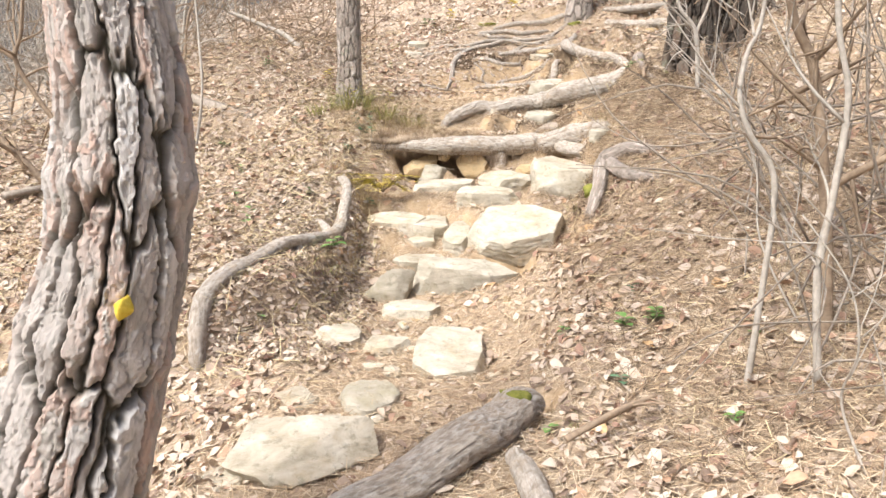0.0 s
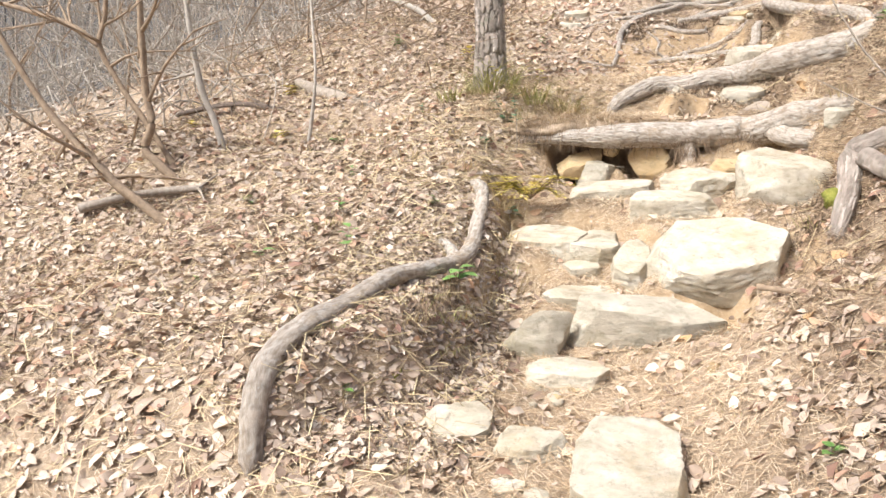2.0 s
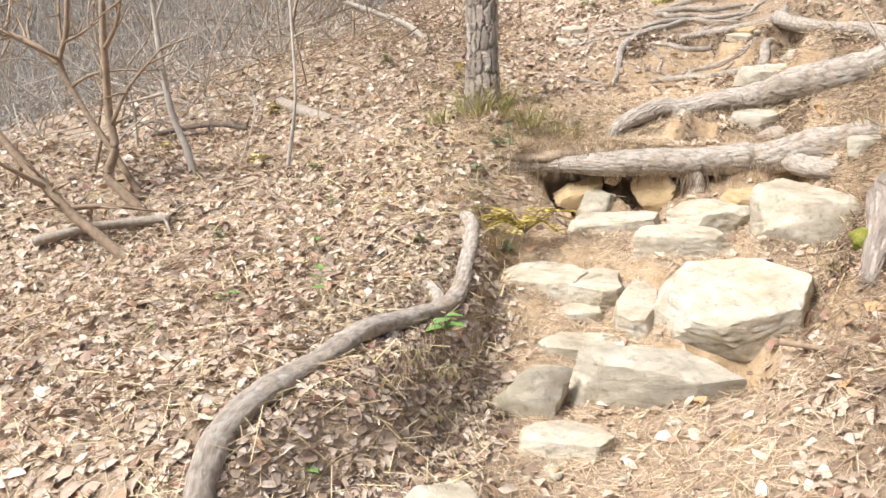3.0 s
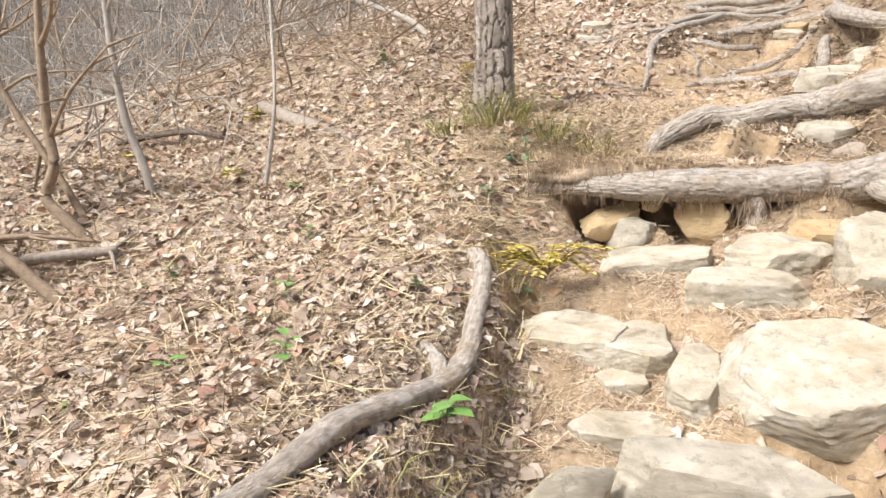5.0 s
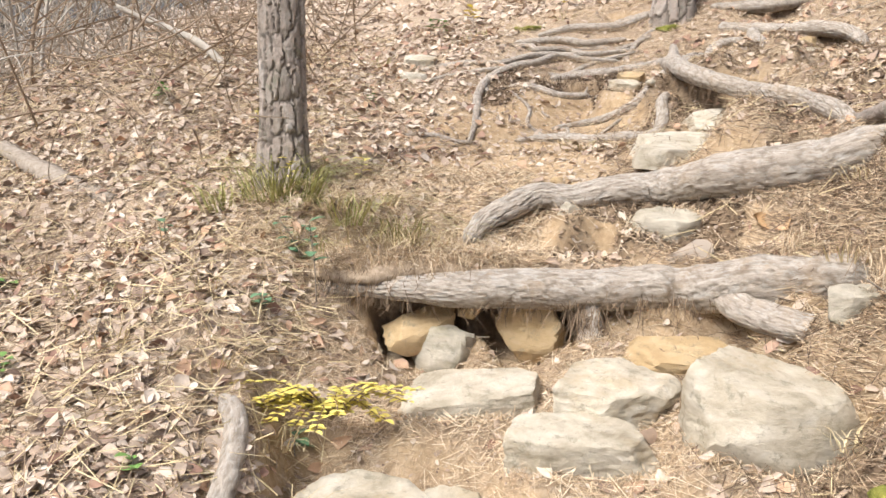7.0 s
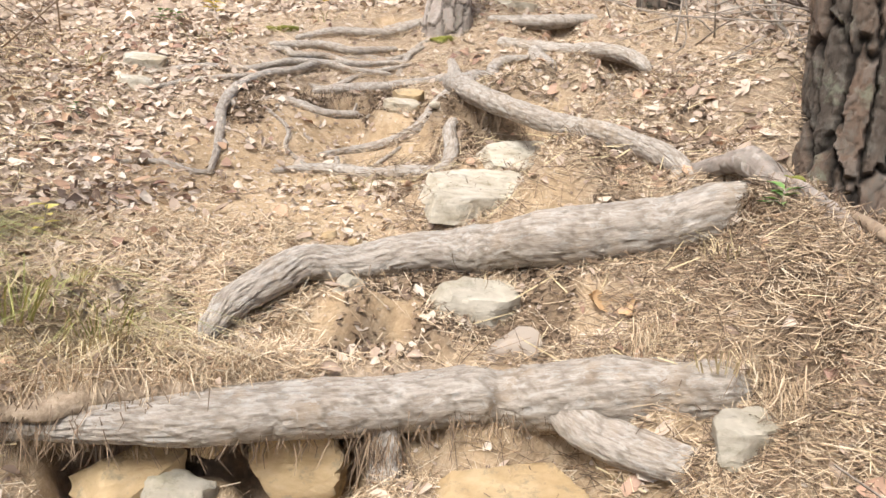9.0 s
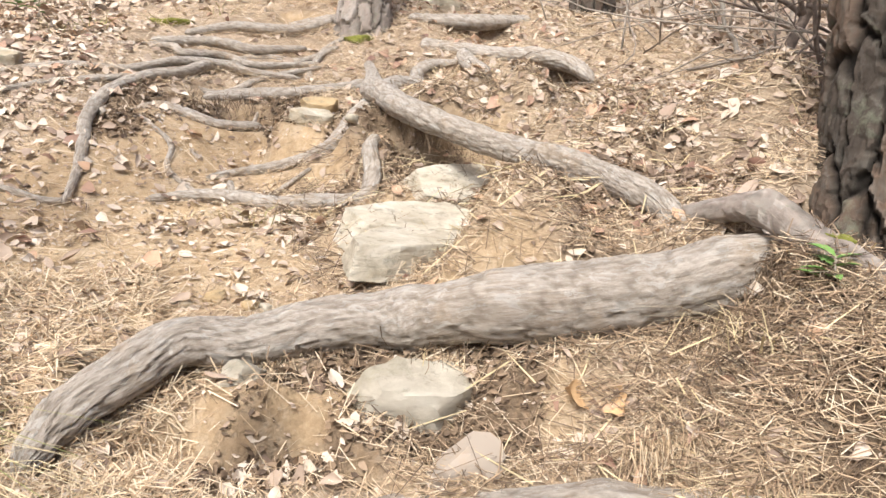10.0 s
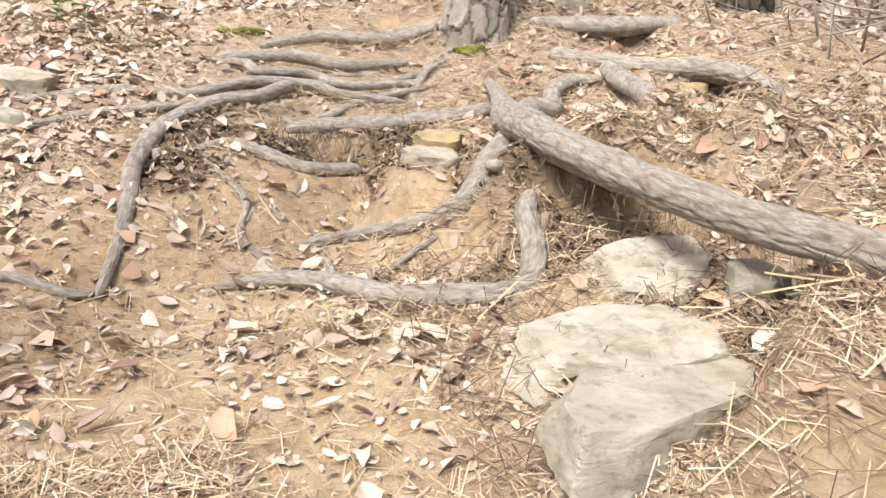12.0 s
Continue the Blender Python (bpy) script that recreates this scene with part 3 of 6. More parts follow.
def bark_trunk(points, radii, around, along, cell=(0.055, 0.2), depth=0.022, seed=0, swell=(), closed=False, furrow=0.19):
    """A trunk with raised bark plates. swell: (height share, amount, width) of knotty rings."""
    rng = np.random.default_rng(seed)
    line = smooth_line(points, 12)
    share = np.linspace(0, 1, 2000)
    at = np.stack([np.interp(share, np.linspace(0, 1, len(line)), line[:, k]) for k in range(3)], -1)
    run = np.r_[0, np.cumsum(np.linalg.norm(np.diff(at, axis=0), axis=1))]
    length = run[-1]
    low = min(1.0, 2.6 / length)
    stops = np.linspace(0, length, along) if closed or low > 0.9 else np.r_[np.linspace(0, low * length, int(0.8 * along)), np.linspace(low * length, length, along - int(0.8 * along) + 1)[1:]]
    share = np.interp(stops, run, share)
    at = np.stack([np.interp(share, np.linspace(0, 1, len(line)), line[:, k]) for k in range(3)], -1)
    rad = np.interp(share, np.linspace(0, 1, len(radii)), radii)
    if closed:
        rad = rad * np.clip(np.minimum(stops, length - stops) / (0.025 * length), 0.02, 1) ** 0.6
    mean = float(np.mean(radii))
    nc = max(5, int(round(2 * np.pi * mean / cell[0])))
    a = np.arange(around) * 2 * np.pi / around
    A, S = np.meshgrid(a, stops)
    U, q = A / (2 * np.pi) * nc, S / cell[1]
    u = U + 0.18 * soft_noise(U, q * 1.2, seed + 1, nc) + 0.10 * soft_noise(U * 3, q * 7, seed + 2, nc * 3) + 0.07 * soft_noise(U * 7, q * 19, seed + 3, nc * 7)
    qq = q + 0.16 * soft_noise(U * 2, q * 3, seed + 4, nc * 2) + 0.09 * soft_noise(U * 6, q * 11, seed + 5, nc * 6)
    who, rim = bark_cells(u, qq, nc, seed)
    inner = 1 - ease(bark_cells(2 * u + 0.2 * soft_noise(U * 5, q * 9, seed + 10, nc * 5), 2.3 * qq, 2 * nc, seed + 9)[1] / 0.16)
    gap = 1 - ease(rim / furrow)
    flake = np.floor(3 * (0.5 + 0.5 * soft_noise(u * 2.3, qq * 5, seed + 6))) / 3
    fine = soft_noise(U * 9, q * 23, seed + 7, nc * 9) + 0.35 * rng.normal(0, 1, u.shape)
    rise = depth * ((1 - gap) * (0.62 + 0.42 * who + 0.26 * flake) - 0.5) - depth * 0.14 * inner * (1 - gap) + depth * 0.06 * fine
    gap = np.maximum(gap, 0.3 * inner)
    ring = np.zeros(len(stops))
    for h, amount, width in swell:
        ring = ring + amount * np.exp(-(((stops / length - h) / width) ** 2))
    R = rad[:, None] * (1 + 0.05 * np.sin(2 * A + 1.0 + 0.6 * S) + 0.04 * np.sin(3 * A + S * 2) + ring[:, None] * (0.6 + 0.8 * soft_noise(U, q * 0 + 0.5, seed + 8, nc))) + rise
    tangent = np.gradient(at, axis=0)
    tangent /= np.linalg.norm(tangent, axis=1)[:, None]
    side = np.cross(tangent, (0.05, 0.02, 1.0) if closed else (0.0, 1.0, 0.0))
    side /= np.linalg.norm(side, axis=1)[:, None]
    front = np.cross(tangent, side)
    verts = at[:, None, :] + R[..., None] * (np.cos(A)[..., None] * side[:, None, :] + np.sin(A)[..., None] * front[:, None, :])
    return verts.reshape(-1, 3), grid_faces(around, len(stops), True), np.clip(0.75 * who + 0.25 * flake, 0, 1), gap, (np.cos(A) * rad[:, None], np.sin(A) * rad[:, None], S)


def bark_mesh(name, shape, mat, share=1.0):
    """Mesh of a bark_trunk with its plate tones, furrows and lengthwise grain."""
    v, f, who, gap, (ca, sa, run) = shape
    me = fast_mesh(name, v, f, mat, True)
    me.set_sharp_from_angle(angle=radians(38))
    set_float(me, "plate", who)
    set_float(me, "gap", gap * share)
    set_float(me, "grain_a", ca)
    set_float(me, "grain_b", sa)
    set_float(me, "grain_run", run)
    return me


def pine(base, top, radii, label, around=160, along=420, mat=None, cell=(0.055, 0.2), depth=0.022, seed=0, bend=(0, 0), swell=(), limbs=5, first=0.55, line=()):
    """A pine: trunk with bark plates, a few limbs high up, and tufts of needles."""
    b, t = Vector(base), Vector(top)
    tree = new("pine_tree")
    tree.location = b
    span = t - b
    mid = span * 0.5 + Vector((bend[0], bend[1], 0))
    pts = [(0, 0, -0.15), tuple(span * 0.12 + Vector((bend[0], bend[1], 0)) * 0.35), tuple(mid), tuple(span * 0.8 + Vector((bend[0], bend[1], 0)) * 0.6), tuple(span)]
    if line:
        pts = [tuple(Vector(p) - b) for p in line]
    trunk = new("trunk", bark_mesh("trunk", bark_trunk(pts, radii, around, along, cell, depth, seed, swell), mat or M_BARK))
    trunk.parent = tree
    rng = np.random.default_rng(seed + 50)
    ends = []
    for k in range(limbs):
        s = first + (0.97 - first) * k / max(1, limbs - 1)
        p0 = np.array(span) * s
        ang = k * 2.4 + seed
        out = np.array([math.cos(ang), math.sin(ang), 0.35]) * rng.uniform(0.8, 1.5) * (1.2 - 0.6 * s)
        p1, p2 = p0 + out * 0.5 + (0, 0, 0.05), p0 + out
        part("limb", tube([p0, p1, p2], [0.05, 0.03, 0.012], 8, 6, 0.08, seed + k), M_TWIG, tree)
        ends += [p0 + out * q for q in (0.55, 0.75, 0.9, 1.0)]
    if limbs:
        quads, vs = [], []
        for e in ends:
            for _ in range(90):
                d = rng.normal(0, 1, 3)
                d[2] = abs(d[2]) * 0.7
                d /= np.linalg.norm(d)
                o = np.array(e) + rng.normal(0, 0.16, 3) * (1, 1, 0.6)
                q = np.cross(d, (0.3, 0.2, 0.9)) * 0.006
                n = len(vs)
                vs += [o - q, o + q, o + q * 0.3 + d * 0.16, o - q * 0.3 + d * 0.16]
                quads.append((n, n + 1, n + 2, n + 3))
        crown = new("crown", fast_mesh("crown", np.array(vs), np.array(quads), M_TEAL))
        crown.parent = tree
    return tagged(tree, label, "tree")


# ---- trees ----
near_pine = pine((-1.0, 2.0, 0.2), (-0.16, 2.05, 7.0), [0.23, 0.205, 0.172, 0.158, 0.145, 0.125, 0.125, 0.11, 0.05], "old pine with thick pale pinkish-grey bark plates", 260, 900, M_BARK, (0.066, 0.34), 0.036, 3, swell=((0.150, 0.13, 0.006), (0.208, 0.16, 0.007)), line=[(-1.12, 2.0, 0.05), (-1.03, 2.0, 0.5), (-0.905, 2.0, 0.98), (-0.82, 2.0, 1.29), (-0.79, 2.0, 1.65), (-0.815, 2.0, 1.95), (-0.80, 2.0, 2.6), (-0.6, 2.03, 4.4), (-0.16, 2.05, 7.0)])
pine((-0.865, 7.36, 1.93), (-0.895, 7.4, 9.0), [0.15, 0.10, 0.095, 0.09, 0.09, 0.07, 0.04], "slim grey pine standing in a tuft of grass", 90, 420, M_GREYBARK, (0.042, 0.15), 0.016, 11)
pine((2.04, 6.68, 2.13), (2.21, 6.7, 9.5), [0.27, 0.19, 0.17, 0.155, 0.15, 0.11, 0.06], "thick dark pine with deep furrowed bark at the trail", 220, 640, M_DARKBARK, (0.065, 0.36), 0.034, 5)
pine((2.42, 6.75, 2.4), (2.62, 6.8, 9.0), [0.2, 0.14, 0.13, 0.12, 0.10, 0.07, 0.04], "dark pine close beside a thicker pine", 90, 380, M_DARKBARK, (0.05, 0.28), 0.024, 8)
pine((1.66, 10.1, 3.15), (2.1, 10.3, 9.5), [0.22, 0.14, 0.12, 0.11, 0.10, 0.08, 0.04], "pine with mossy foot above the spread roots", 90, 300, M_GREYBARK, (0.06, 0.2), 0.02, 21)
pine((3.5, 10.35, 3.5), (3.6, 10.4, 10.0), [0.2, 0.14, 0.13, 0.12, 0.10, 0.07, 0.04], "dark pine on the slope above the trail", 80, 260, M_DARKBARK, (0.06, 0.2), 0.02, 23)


def paint_mark(tree, place, size, seed):
    v, f = rock_shape(size, seed, 2.2, 12, 0.05, 3)
    mark = part("paint_mark", (v, f), M_PAINT, tree, "worn yellow paint blaze on the bark")
    mark.location = Vector(place) - tree.location
    return mark


paint_mark(near_pine, (-0.735, 1.825, 1.185), (0.04, 0.05, 0.06), 4)

# ---- stones ----
S_STEP, S_FLAT, S_SMALL = "cream quarried step stone bedded in the trail", "flat cream slab lying in the trail", "small pale stone lying on the trail"
stone((-0.53, 2.93, 0.37), (0.58, 0.42, 0.22), 4, 16, 0, 201, M_STONE, "large rounded cream boulder beside a thick root", 2.6, 10, 0.03, level=5)
stone((0.04, 4.05, 0.49), (0.36, 0.62, 0.14), 3, 13, 0, 2, M_STONE, S_FLAT)
stone((-0.58, 4.27, 0.53), (0.28, 0.24, 0.10), 10, 14, 0, 3, M_STONE, S_SMALL)
stone((-0.29, 4.13, 0.50), (0.26, 0.22, 0.10), -8, 14, 0, 4, M_STONE, S_SMALL)
stone((-0.32, 3.42, 0.42), (0.26, 0.26, 0.12), 15, 14, 0, 5, M_GREYSTONE, "flat grey stone sunk in pine needles")
stone((-0.64, 3.47, 0.42), (0.2, 0.22, 0.08), 30, 12, 0, 6, M_STONE, S_SMALL, level=3)
stone((-0.20, 4.86, 0.55), (0.36, 0.22, 0.11), 0, 12, 0, 7, M_STONE, S_FLAT)
stone((-0.34, 3.90, 0.45), (0.13, 0.1, 0.08), 0, 12, 0, 8, M_STONE, S_SMALL, level=3)
stone((-0.25, 3.82, 0.44), (0.12, 0.1, 0.07), 0, 12, 0, 9, M_STONE, S_SMALL, level=3)
stone((-0.80, 2.80, 0.33), (0.18, 0.14, 0.07), 20, 8, 0, 10, M_STONE, S_SMALL, level=3)
stone((-0.36, 5.18, 0.66), (0.34, 0.20, 0.28), 12, 14, 4, 11, M_GREYSTONE, "upright grey stone at the end of a step", 2.8, 8, sink=0.28)
stone((0.17, 5.23, 0.68), (0.80, 0.24, 0.28), -6, 14, 3, 12, M_GREYSTONE, "long grey step stone with a squared face", sink=0.3)
stone((-0.12, 5.53, 0.77), (0.50, 0.26, 0.11), -4, 10, 0, 13, M_STONE, S_FLAT)
stone((-0.36, 5.96, 1.01), (0.46, 0.36, 0.12), -6, 10, 0, 14, M_STONE, S_STEP)
stone((-0.09, 5.91, 0.985), (0.33, 0.34, 0.13), -10, 10, 0, 15, M_STONE, S_STEP)
stone((-0.16, 5.75, 0.89), (0.2, 0.16, 0.09), 0, 12, 0, 16, M_STONE, S_SMALL, level=3)
stone((0.50, 5.54, 0.99), (0.71, 0.50, 0.2), -4, 30, -2, 17, M_STONE, "big cream slab forming the widest step", sink=0.2)
stone((0.11, 5.66, 0.91), (0.22, 0.36, 0.16), -6, 26, 0, 18, M_STONE, S_STEP)
stone((-0.01, 6.42, 1.26), (0.52, 0.3, 0.11), 6, 10, -3, 19, M_STONE, S_FLAT)
stone((0.505, 6.30, 1.30), (0.43, 0.3, 0.16), -2, 12, 0, 20, M_STONE, S_STEP)
stone((0.376, 6.10, 1.185), (0.52, 0.26, 0.18), -8, 16, 4, 21, M_STONE, S_STEP)
stone((0.93, 6.06, 1.27), (0.58, 0.44, 0.40), -8, 18, 8, 122, M_STONE, "big angular cream boulder at the end of a step", 3.0, 9, 0.02, level=5)
stone((0.76, 6.50, 1.38), (0.44, 0.26, 0.12), 0, 12, 0, 23, M_OCHRE, "ochre slab behind the step boulders")
stone((-0.195, 6.80, 1.425), (0.33, 0.20, 0.17), 8, 10, -22, 24, M_OCHRE, "ochre stone wedged in the hollow under a root", 2.6, sink=0.45)
stone((-0.10, 6.76, 1.34), (0.27, 0.20, 0.2), -10, 10, 10, 25, M_GREYSTONE, "greenish stone wedged in the hollow under a root", 2.8, sink=0.45)
stone((0.247, 6.80, 1.41), (0.31, 0.2, 0.26), 6, 8, 8, 26, M_OCHRE, "rounded ochre stone propped under a root", 2.5, sink=0.45)
stone((-0.005, 6.79, 1.525), (0.11, 0.1, 0.1), 0, 0, 20, 27, M_OCHRE, "small ochre stone wedged under a root", 2.5, level=3, sink=0.45)
stone((1.36, 8.0, 2.29), (0.38, 0.28, 0.10), 4, 32, -6, 28, M_STONE, "cream slab leaning against the clay bank")
stone((1.15, 7.73, 2.18), (0.58, 0.30, 0.11), 8, 16, 0, 29, M_STONE, S_FLAT, sink=0.3)
stone((1.05, 7.5, 2.135), (0.68, 0.23, 0.10), 30, 10, 0, 30, M_STONE, S_FLAT, sink=0.4)
stone((1.50, 7.80, 2.30), (0.15, 0.14, 0.12), 0, 20, 0, 31, M_GREYSTONE, "small grey stone in the clay bank", level=3)
stone((0.82, 6.98, 1.83), (0.30, 0.22, 0.15), 0, 15, 0, 32, M_GREYSTONE, "grey stone half buried below an arched root")
stone((0.44, 7.10, 1.885), (0.11, 0.08, 0.07), 30, 0, 20, 33, M_GREYSTONE, "small grey stone in the clay", level=3)
stone((0.265, 6.95, 1.675), (0.09, 0.08, 0.09), 0, 0, 0, 34, M_OCHRE, "small orange stone on the ledge", 2.5, level=3)
stone((1.2, 6.12, 1.68), (0.2, 0.14, 0.1), 10, 10, 0, 35, M_GREYSTONE, "grey stone under a mat of needles", level=3)
stone((1.04, 8.86, 2.57), (0.2, 0.14, 0.1), 10, 20, 0, 36, M_STONE, "pale stone among thin roots", level=3)
stone((1.10, 8.98, 2.63), (0.18, 0.14, 0.1), -10, 20, 0, 37, M_OCHRE, "ochre stone among thin roots", level=3)
stone((1.86, 9.20, 2.76), (0.26, 0.2, 0.12), 0, 20, 0, 38, M_STONE, "pale stone between forked roots", level=3)
stone((2.36, 9.22, 2.90), (0.14, 0.12, 0.11), 0, 0, 0, 39, M_OCHRE, "ochre stone in a hole under a root", level=3)
stone((2.15, 8.72, 2.76), (0.26, 0.2, 0.1), 10, 18, 0, 40, M_STONE, "pale flat stone in the leaf litter", level=3)
stone((-0.33, 9.62, 2.79), (0.24, 0.2, 0.14), 0, 15, 0, 41, M_STONE, "pale stone on the upper slope", level=3)
stone((-0.36, 9.33, 2.64), (0.2, 0.16, 0.14), 0, 15, 0, 42, M_STONE, "pale stone on the upper slope", level=3)
stone((2.30, 10.35, 3.44), (0.34, 0.25, 0.14), 0, 15, 0, 43, M_STONE, "pale slab above the upper ledge", level=3)
stone((0.86, 6.76, 1.74), (0.2, 0.14, 0.12), 0, 10, 0, 44, M_ROOT, "weathered woody lump on the ledge", 2.5, level=3, category="root", name="root_stub", group="exposed pine roots")

# ---- roots ----
R_THICK, R_THIN = "thick weathered pine root crossing the trail", "thin grey root creeping over the clay"
root([(-0.66, 6.80, 1.60), (-0.3, 6.76, 1.60), (-0.05, 6.74, 1.61), (0.2, 6.74, 1.61), (0.45, 6.73, 1.61), (0.7, 6.70, 1.62), (0.9, 6.64, 1.635), (1.1, 6.48, 1.68), (1.35, 6.25, 1.74)], [0.02, 0.045, 0.075, 0.085, 0.085, 0.09, 0.1, 0.1, 0.07], "thick grey root bridging a dark hollow", 1, drop=0, extra=[([(0.47, 6.73, 1.6), (0.47, 6.68, 1.48), (0.46, 6.63, 1.3)], [0.05, 0.045, 0.05]), ([(0.95, 6.6, 1.64), (1.02, 6.42, 1.58), (1.15, 6.2, 1.56), (1.3, 6.0, 1.58)], [0.07, 0.06, 0.05, 0.04])])
root([(-0.02, 6.95, 1.76), (0.08, 7.02, 1.83), (0.18, 7.1, 1.88), (0.3, 7.18, 1.92), (0.46, 7.21, 1.95), (0.65, 7.19, 1.98), (0.87, 7.13, 2.01), (1.06, 7.0, 2.04), (1.22, 6.86, 2.08), (1.42, 6.78, 2.12), (1.62, 6.68, 2.16), (1.85, 6.62, 2.16)], [0.03, 0.045, 0.055, 0.06, 0.065, 0.07, 0.085, 0.095, 0.105, 0.10, 0.09, 0.07], "long arched pine root with scaly grey bark", 2, drop=0.95)
root([(1.57, 7.0, 2.27), (1.62, 6.85, 2.31), (1.61, 6.68, 2.32), (1.57, 6.5, 2.28), (1.54, 6.35, 2.22), (1.53, 6.18, 2.15), (1.57, 5.95, 2.06)], [0.025, 0.036, 0.044, 0.044, 0.042, 0.042, 0.03], "root running down from the foot of the dark pine", 3, mat=M_GREYBARK)
root([(1.55, 9.65, 2.95), (1.48, 9.4, 2.88), (1.42, 9.15, 2.80), (1.35, 8.9, 2.74), (1.29, 8.62, 2.69), (1.28, 8.36, 2.62), (1.36, 7.99, 2.53), (1.46, 7.72, 2.47), (1.54, 7.45, 2.42), (1.565, 7.2, 2.37), (1.565, 7.02, 2.31), (1.57, 6.86, 2.2)], [0.018, 0.028, 0.04, 0.06, 0.06, 0.056, 0.052, 0.05, 0.048, 0.045, 0.042, 0.03], "thick grey root lifted over a dark clay bank", 4, drop=0)
for u in np.linspace(0, 1, 16):
    bed(1.14 + 0.3 * u, 8.3 - 0.75 * u, 2.33 - 0.1 * u, 0.08)
for px, py, pz in ((1.62, 7.08, 2.31), (1.78, 7.2, 2.40), (1.45, 7.08, 2.24), (1.74, 7.0, 2.33), (1.9, 7.05, 2.42)):
    bed(px, py, pz, 0.14)
root([(1.33, 8.85, 2.67), (1.2, 8.72, 2.58), (1.1, 8.6, 2.49), (1.0, 8.57, 2.42), (0.88, 8.7, 2.37), (0.7, 8.73, 2.34), (0.55, 8.69, 2.3)], [0.05, 0.045, 0.04, 0.033, 0.025, 0.02, 0.012], R_THIN, 5)
root([(0.30, 8.47, 2.22), (0.49, 8.46, 2.24), (0.63, 8.38, 2.23), (0.75, 8.24, 2.22), (0.87, 8.16, 2.23), (1.03, 8.14, 2.25), (1.09, 8.14, 2.28), (1.12, 8.2, 2.36), (1.13, 8.28, 2.44), (1.19, 8.36, 2.5)], [0.014, 0.022, 0.028, 0.034, 0.034, 0.034, 0.032, 0.032, 0.03, 0.02], "bent pale root lying across the clay patch", 6, extra=[([(0.62, 8.38, 2.23), (0.61, 8.41, 2.28), (0.61, 8.42, 2.3)], [0.015, 0.012, 0.008])])
root([(0.02, 8.45, 2.2), (0.06, 8.66, 2.32), (0.08, 8.83, 2.43), (0.1, 9.02, 2.54), (0.2, 9.31, 2.68), (0.37, 9.5, 2.77), (0.55, 9.59, 2.81), (0.71, 9.75, 2.88), (0.9, 9.74, 2.88)], [0.012, 0.018, 0.025, 0.027, 0.03, 0.03, 0.032, 0.03, 0.02], R_THIN, 7, extra=[([(0.15, 9.1, 2.58), (0.2, 8.96, 2.49), (0.26, 8.88, 2.43)], [0.015, 0.014, 0.008])])
root([(0.24, 9.14, 2.56), (0.39, 9.21, 2.62), (0.52, 9.13, 2.58), (0.65, 9.08, 2.54), (0.86, 9.12, 2.54)], [0.012, 0.022, 0.025, 0.028, 0.02], R_THIN, 8, extra=[([(0.42, 9.16, 2.59), (0.38, 9.0, 2.53), (0.46, 8.89, 2.44), (0.55, 8.8, 2.37)], [0.018, 0.018, 0.014, 0.01])])
root([(0.62, 9.42, 2.68), (0.84, 9.40, 2.71), (1.04, 9.3, 2.72), (1.27, 9.28, 2.75), (1.45, 9.3, 2.8)], [0.02, 0.035, 0.035, 0.032, 0.03], R_THIN, 9)
root([(-0.3, 9.48, 2.74), (0.0, 9.53, 2.8), (0.26, 9.54, 2.8), (0.54, 9.71, 2.88), (0.78, 9.73, 2.88), (0.9, 9.64, 2.84), (1.15, 9.56, 2.82)], [0.015, 0.02, 0.022, 0.025, 0.024, 0.022, 0.015], R_THIN, 10)
root([(0.15, 9.85, 2.95), (0.5, 9.87, 2.97), (0.56, 9.78, 2.93), (0.77, 9.83, 2.94), (0.94, 9.72, 2.89), (1.3, 9.75, 2.93)], [0.012, 0.022, 0.024, 0.024, 0.022, 0.015], R_THIN, 11)
root([(0.4, 9.95, 3.0), (0.69, 9.99, 3.03), (0.84, 9.97, 3.02), (0.96, 9.9, 2.99), (1.27, 9.93, 3.03)], [0.02, 0.03, 0.033, 0.03, 0.018], R_THIN, 12)
root([(0.6, 10.13, 3.08), (0.88, 10.22, 3.15), (1.1, 10.17, 3.15), (1.27, 10.17, 3.18), (1.5, 10.2, 3.26)], [0.02, 0.03, 0.035, 0.035, 0.04], R_THIN, 13)
root([(1.25, 10.37, 3.22), (1.4, 10.3, 3.25), (1.58, 10.22, 3.28)], [0.02, 0.03, 0.04], R_THIN, 14)
root([(1.44, 9.05, 2.74), (1.58, 9.25, 2.8), (1.72, 9.32, 2.83), (1.78, 9.45, 2.9), (1.9, 9.5, 2.96), (2.05, 9.47, 2.97)], [0.05, 0.045, 0.04, 0.035, 0.033, 0.02], "forked root curling above the trail", 15, drop=1.7)
root([(2.08, 9.5, 3.03), (2.03, 9.28, 2.95), (1.95, 8.98, 2.87), (1.84, 8.75, 2.79), (1.73, 8.57, 2.68)], [0.035, 0.042, 0.046, 0.042, 0.035], "forked root dropping beside a pale stone", 16, drop=1.7)
root([(1.92, 9.78, 3.1), (2.12, 9.62, 3.08), (2.3, 9.5, 3.05), (2.49, 9.35, 3.02), (2.63, 9.2, 2.98), (2.66, 9.02, 2.88)], [0.04, 0.045, 0.05, 0.055, 0.05, 0.03], "root roofing a dark hole in the slope", 17, drop=0)
root([(1.95, 10.08, 3.3), (2.24, 9.98, 3.29), (2.49, 9.95, 3.31), (2.78, 9.98, 3.36)], [0.03, 0.05, 0.05, 0.03], "root along the upper ledge", 18, drop=0)
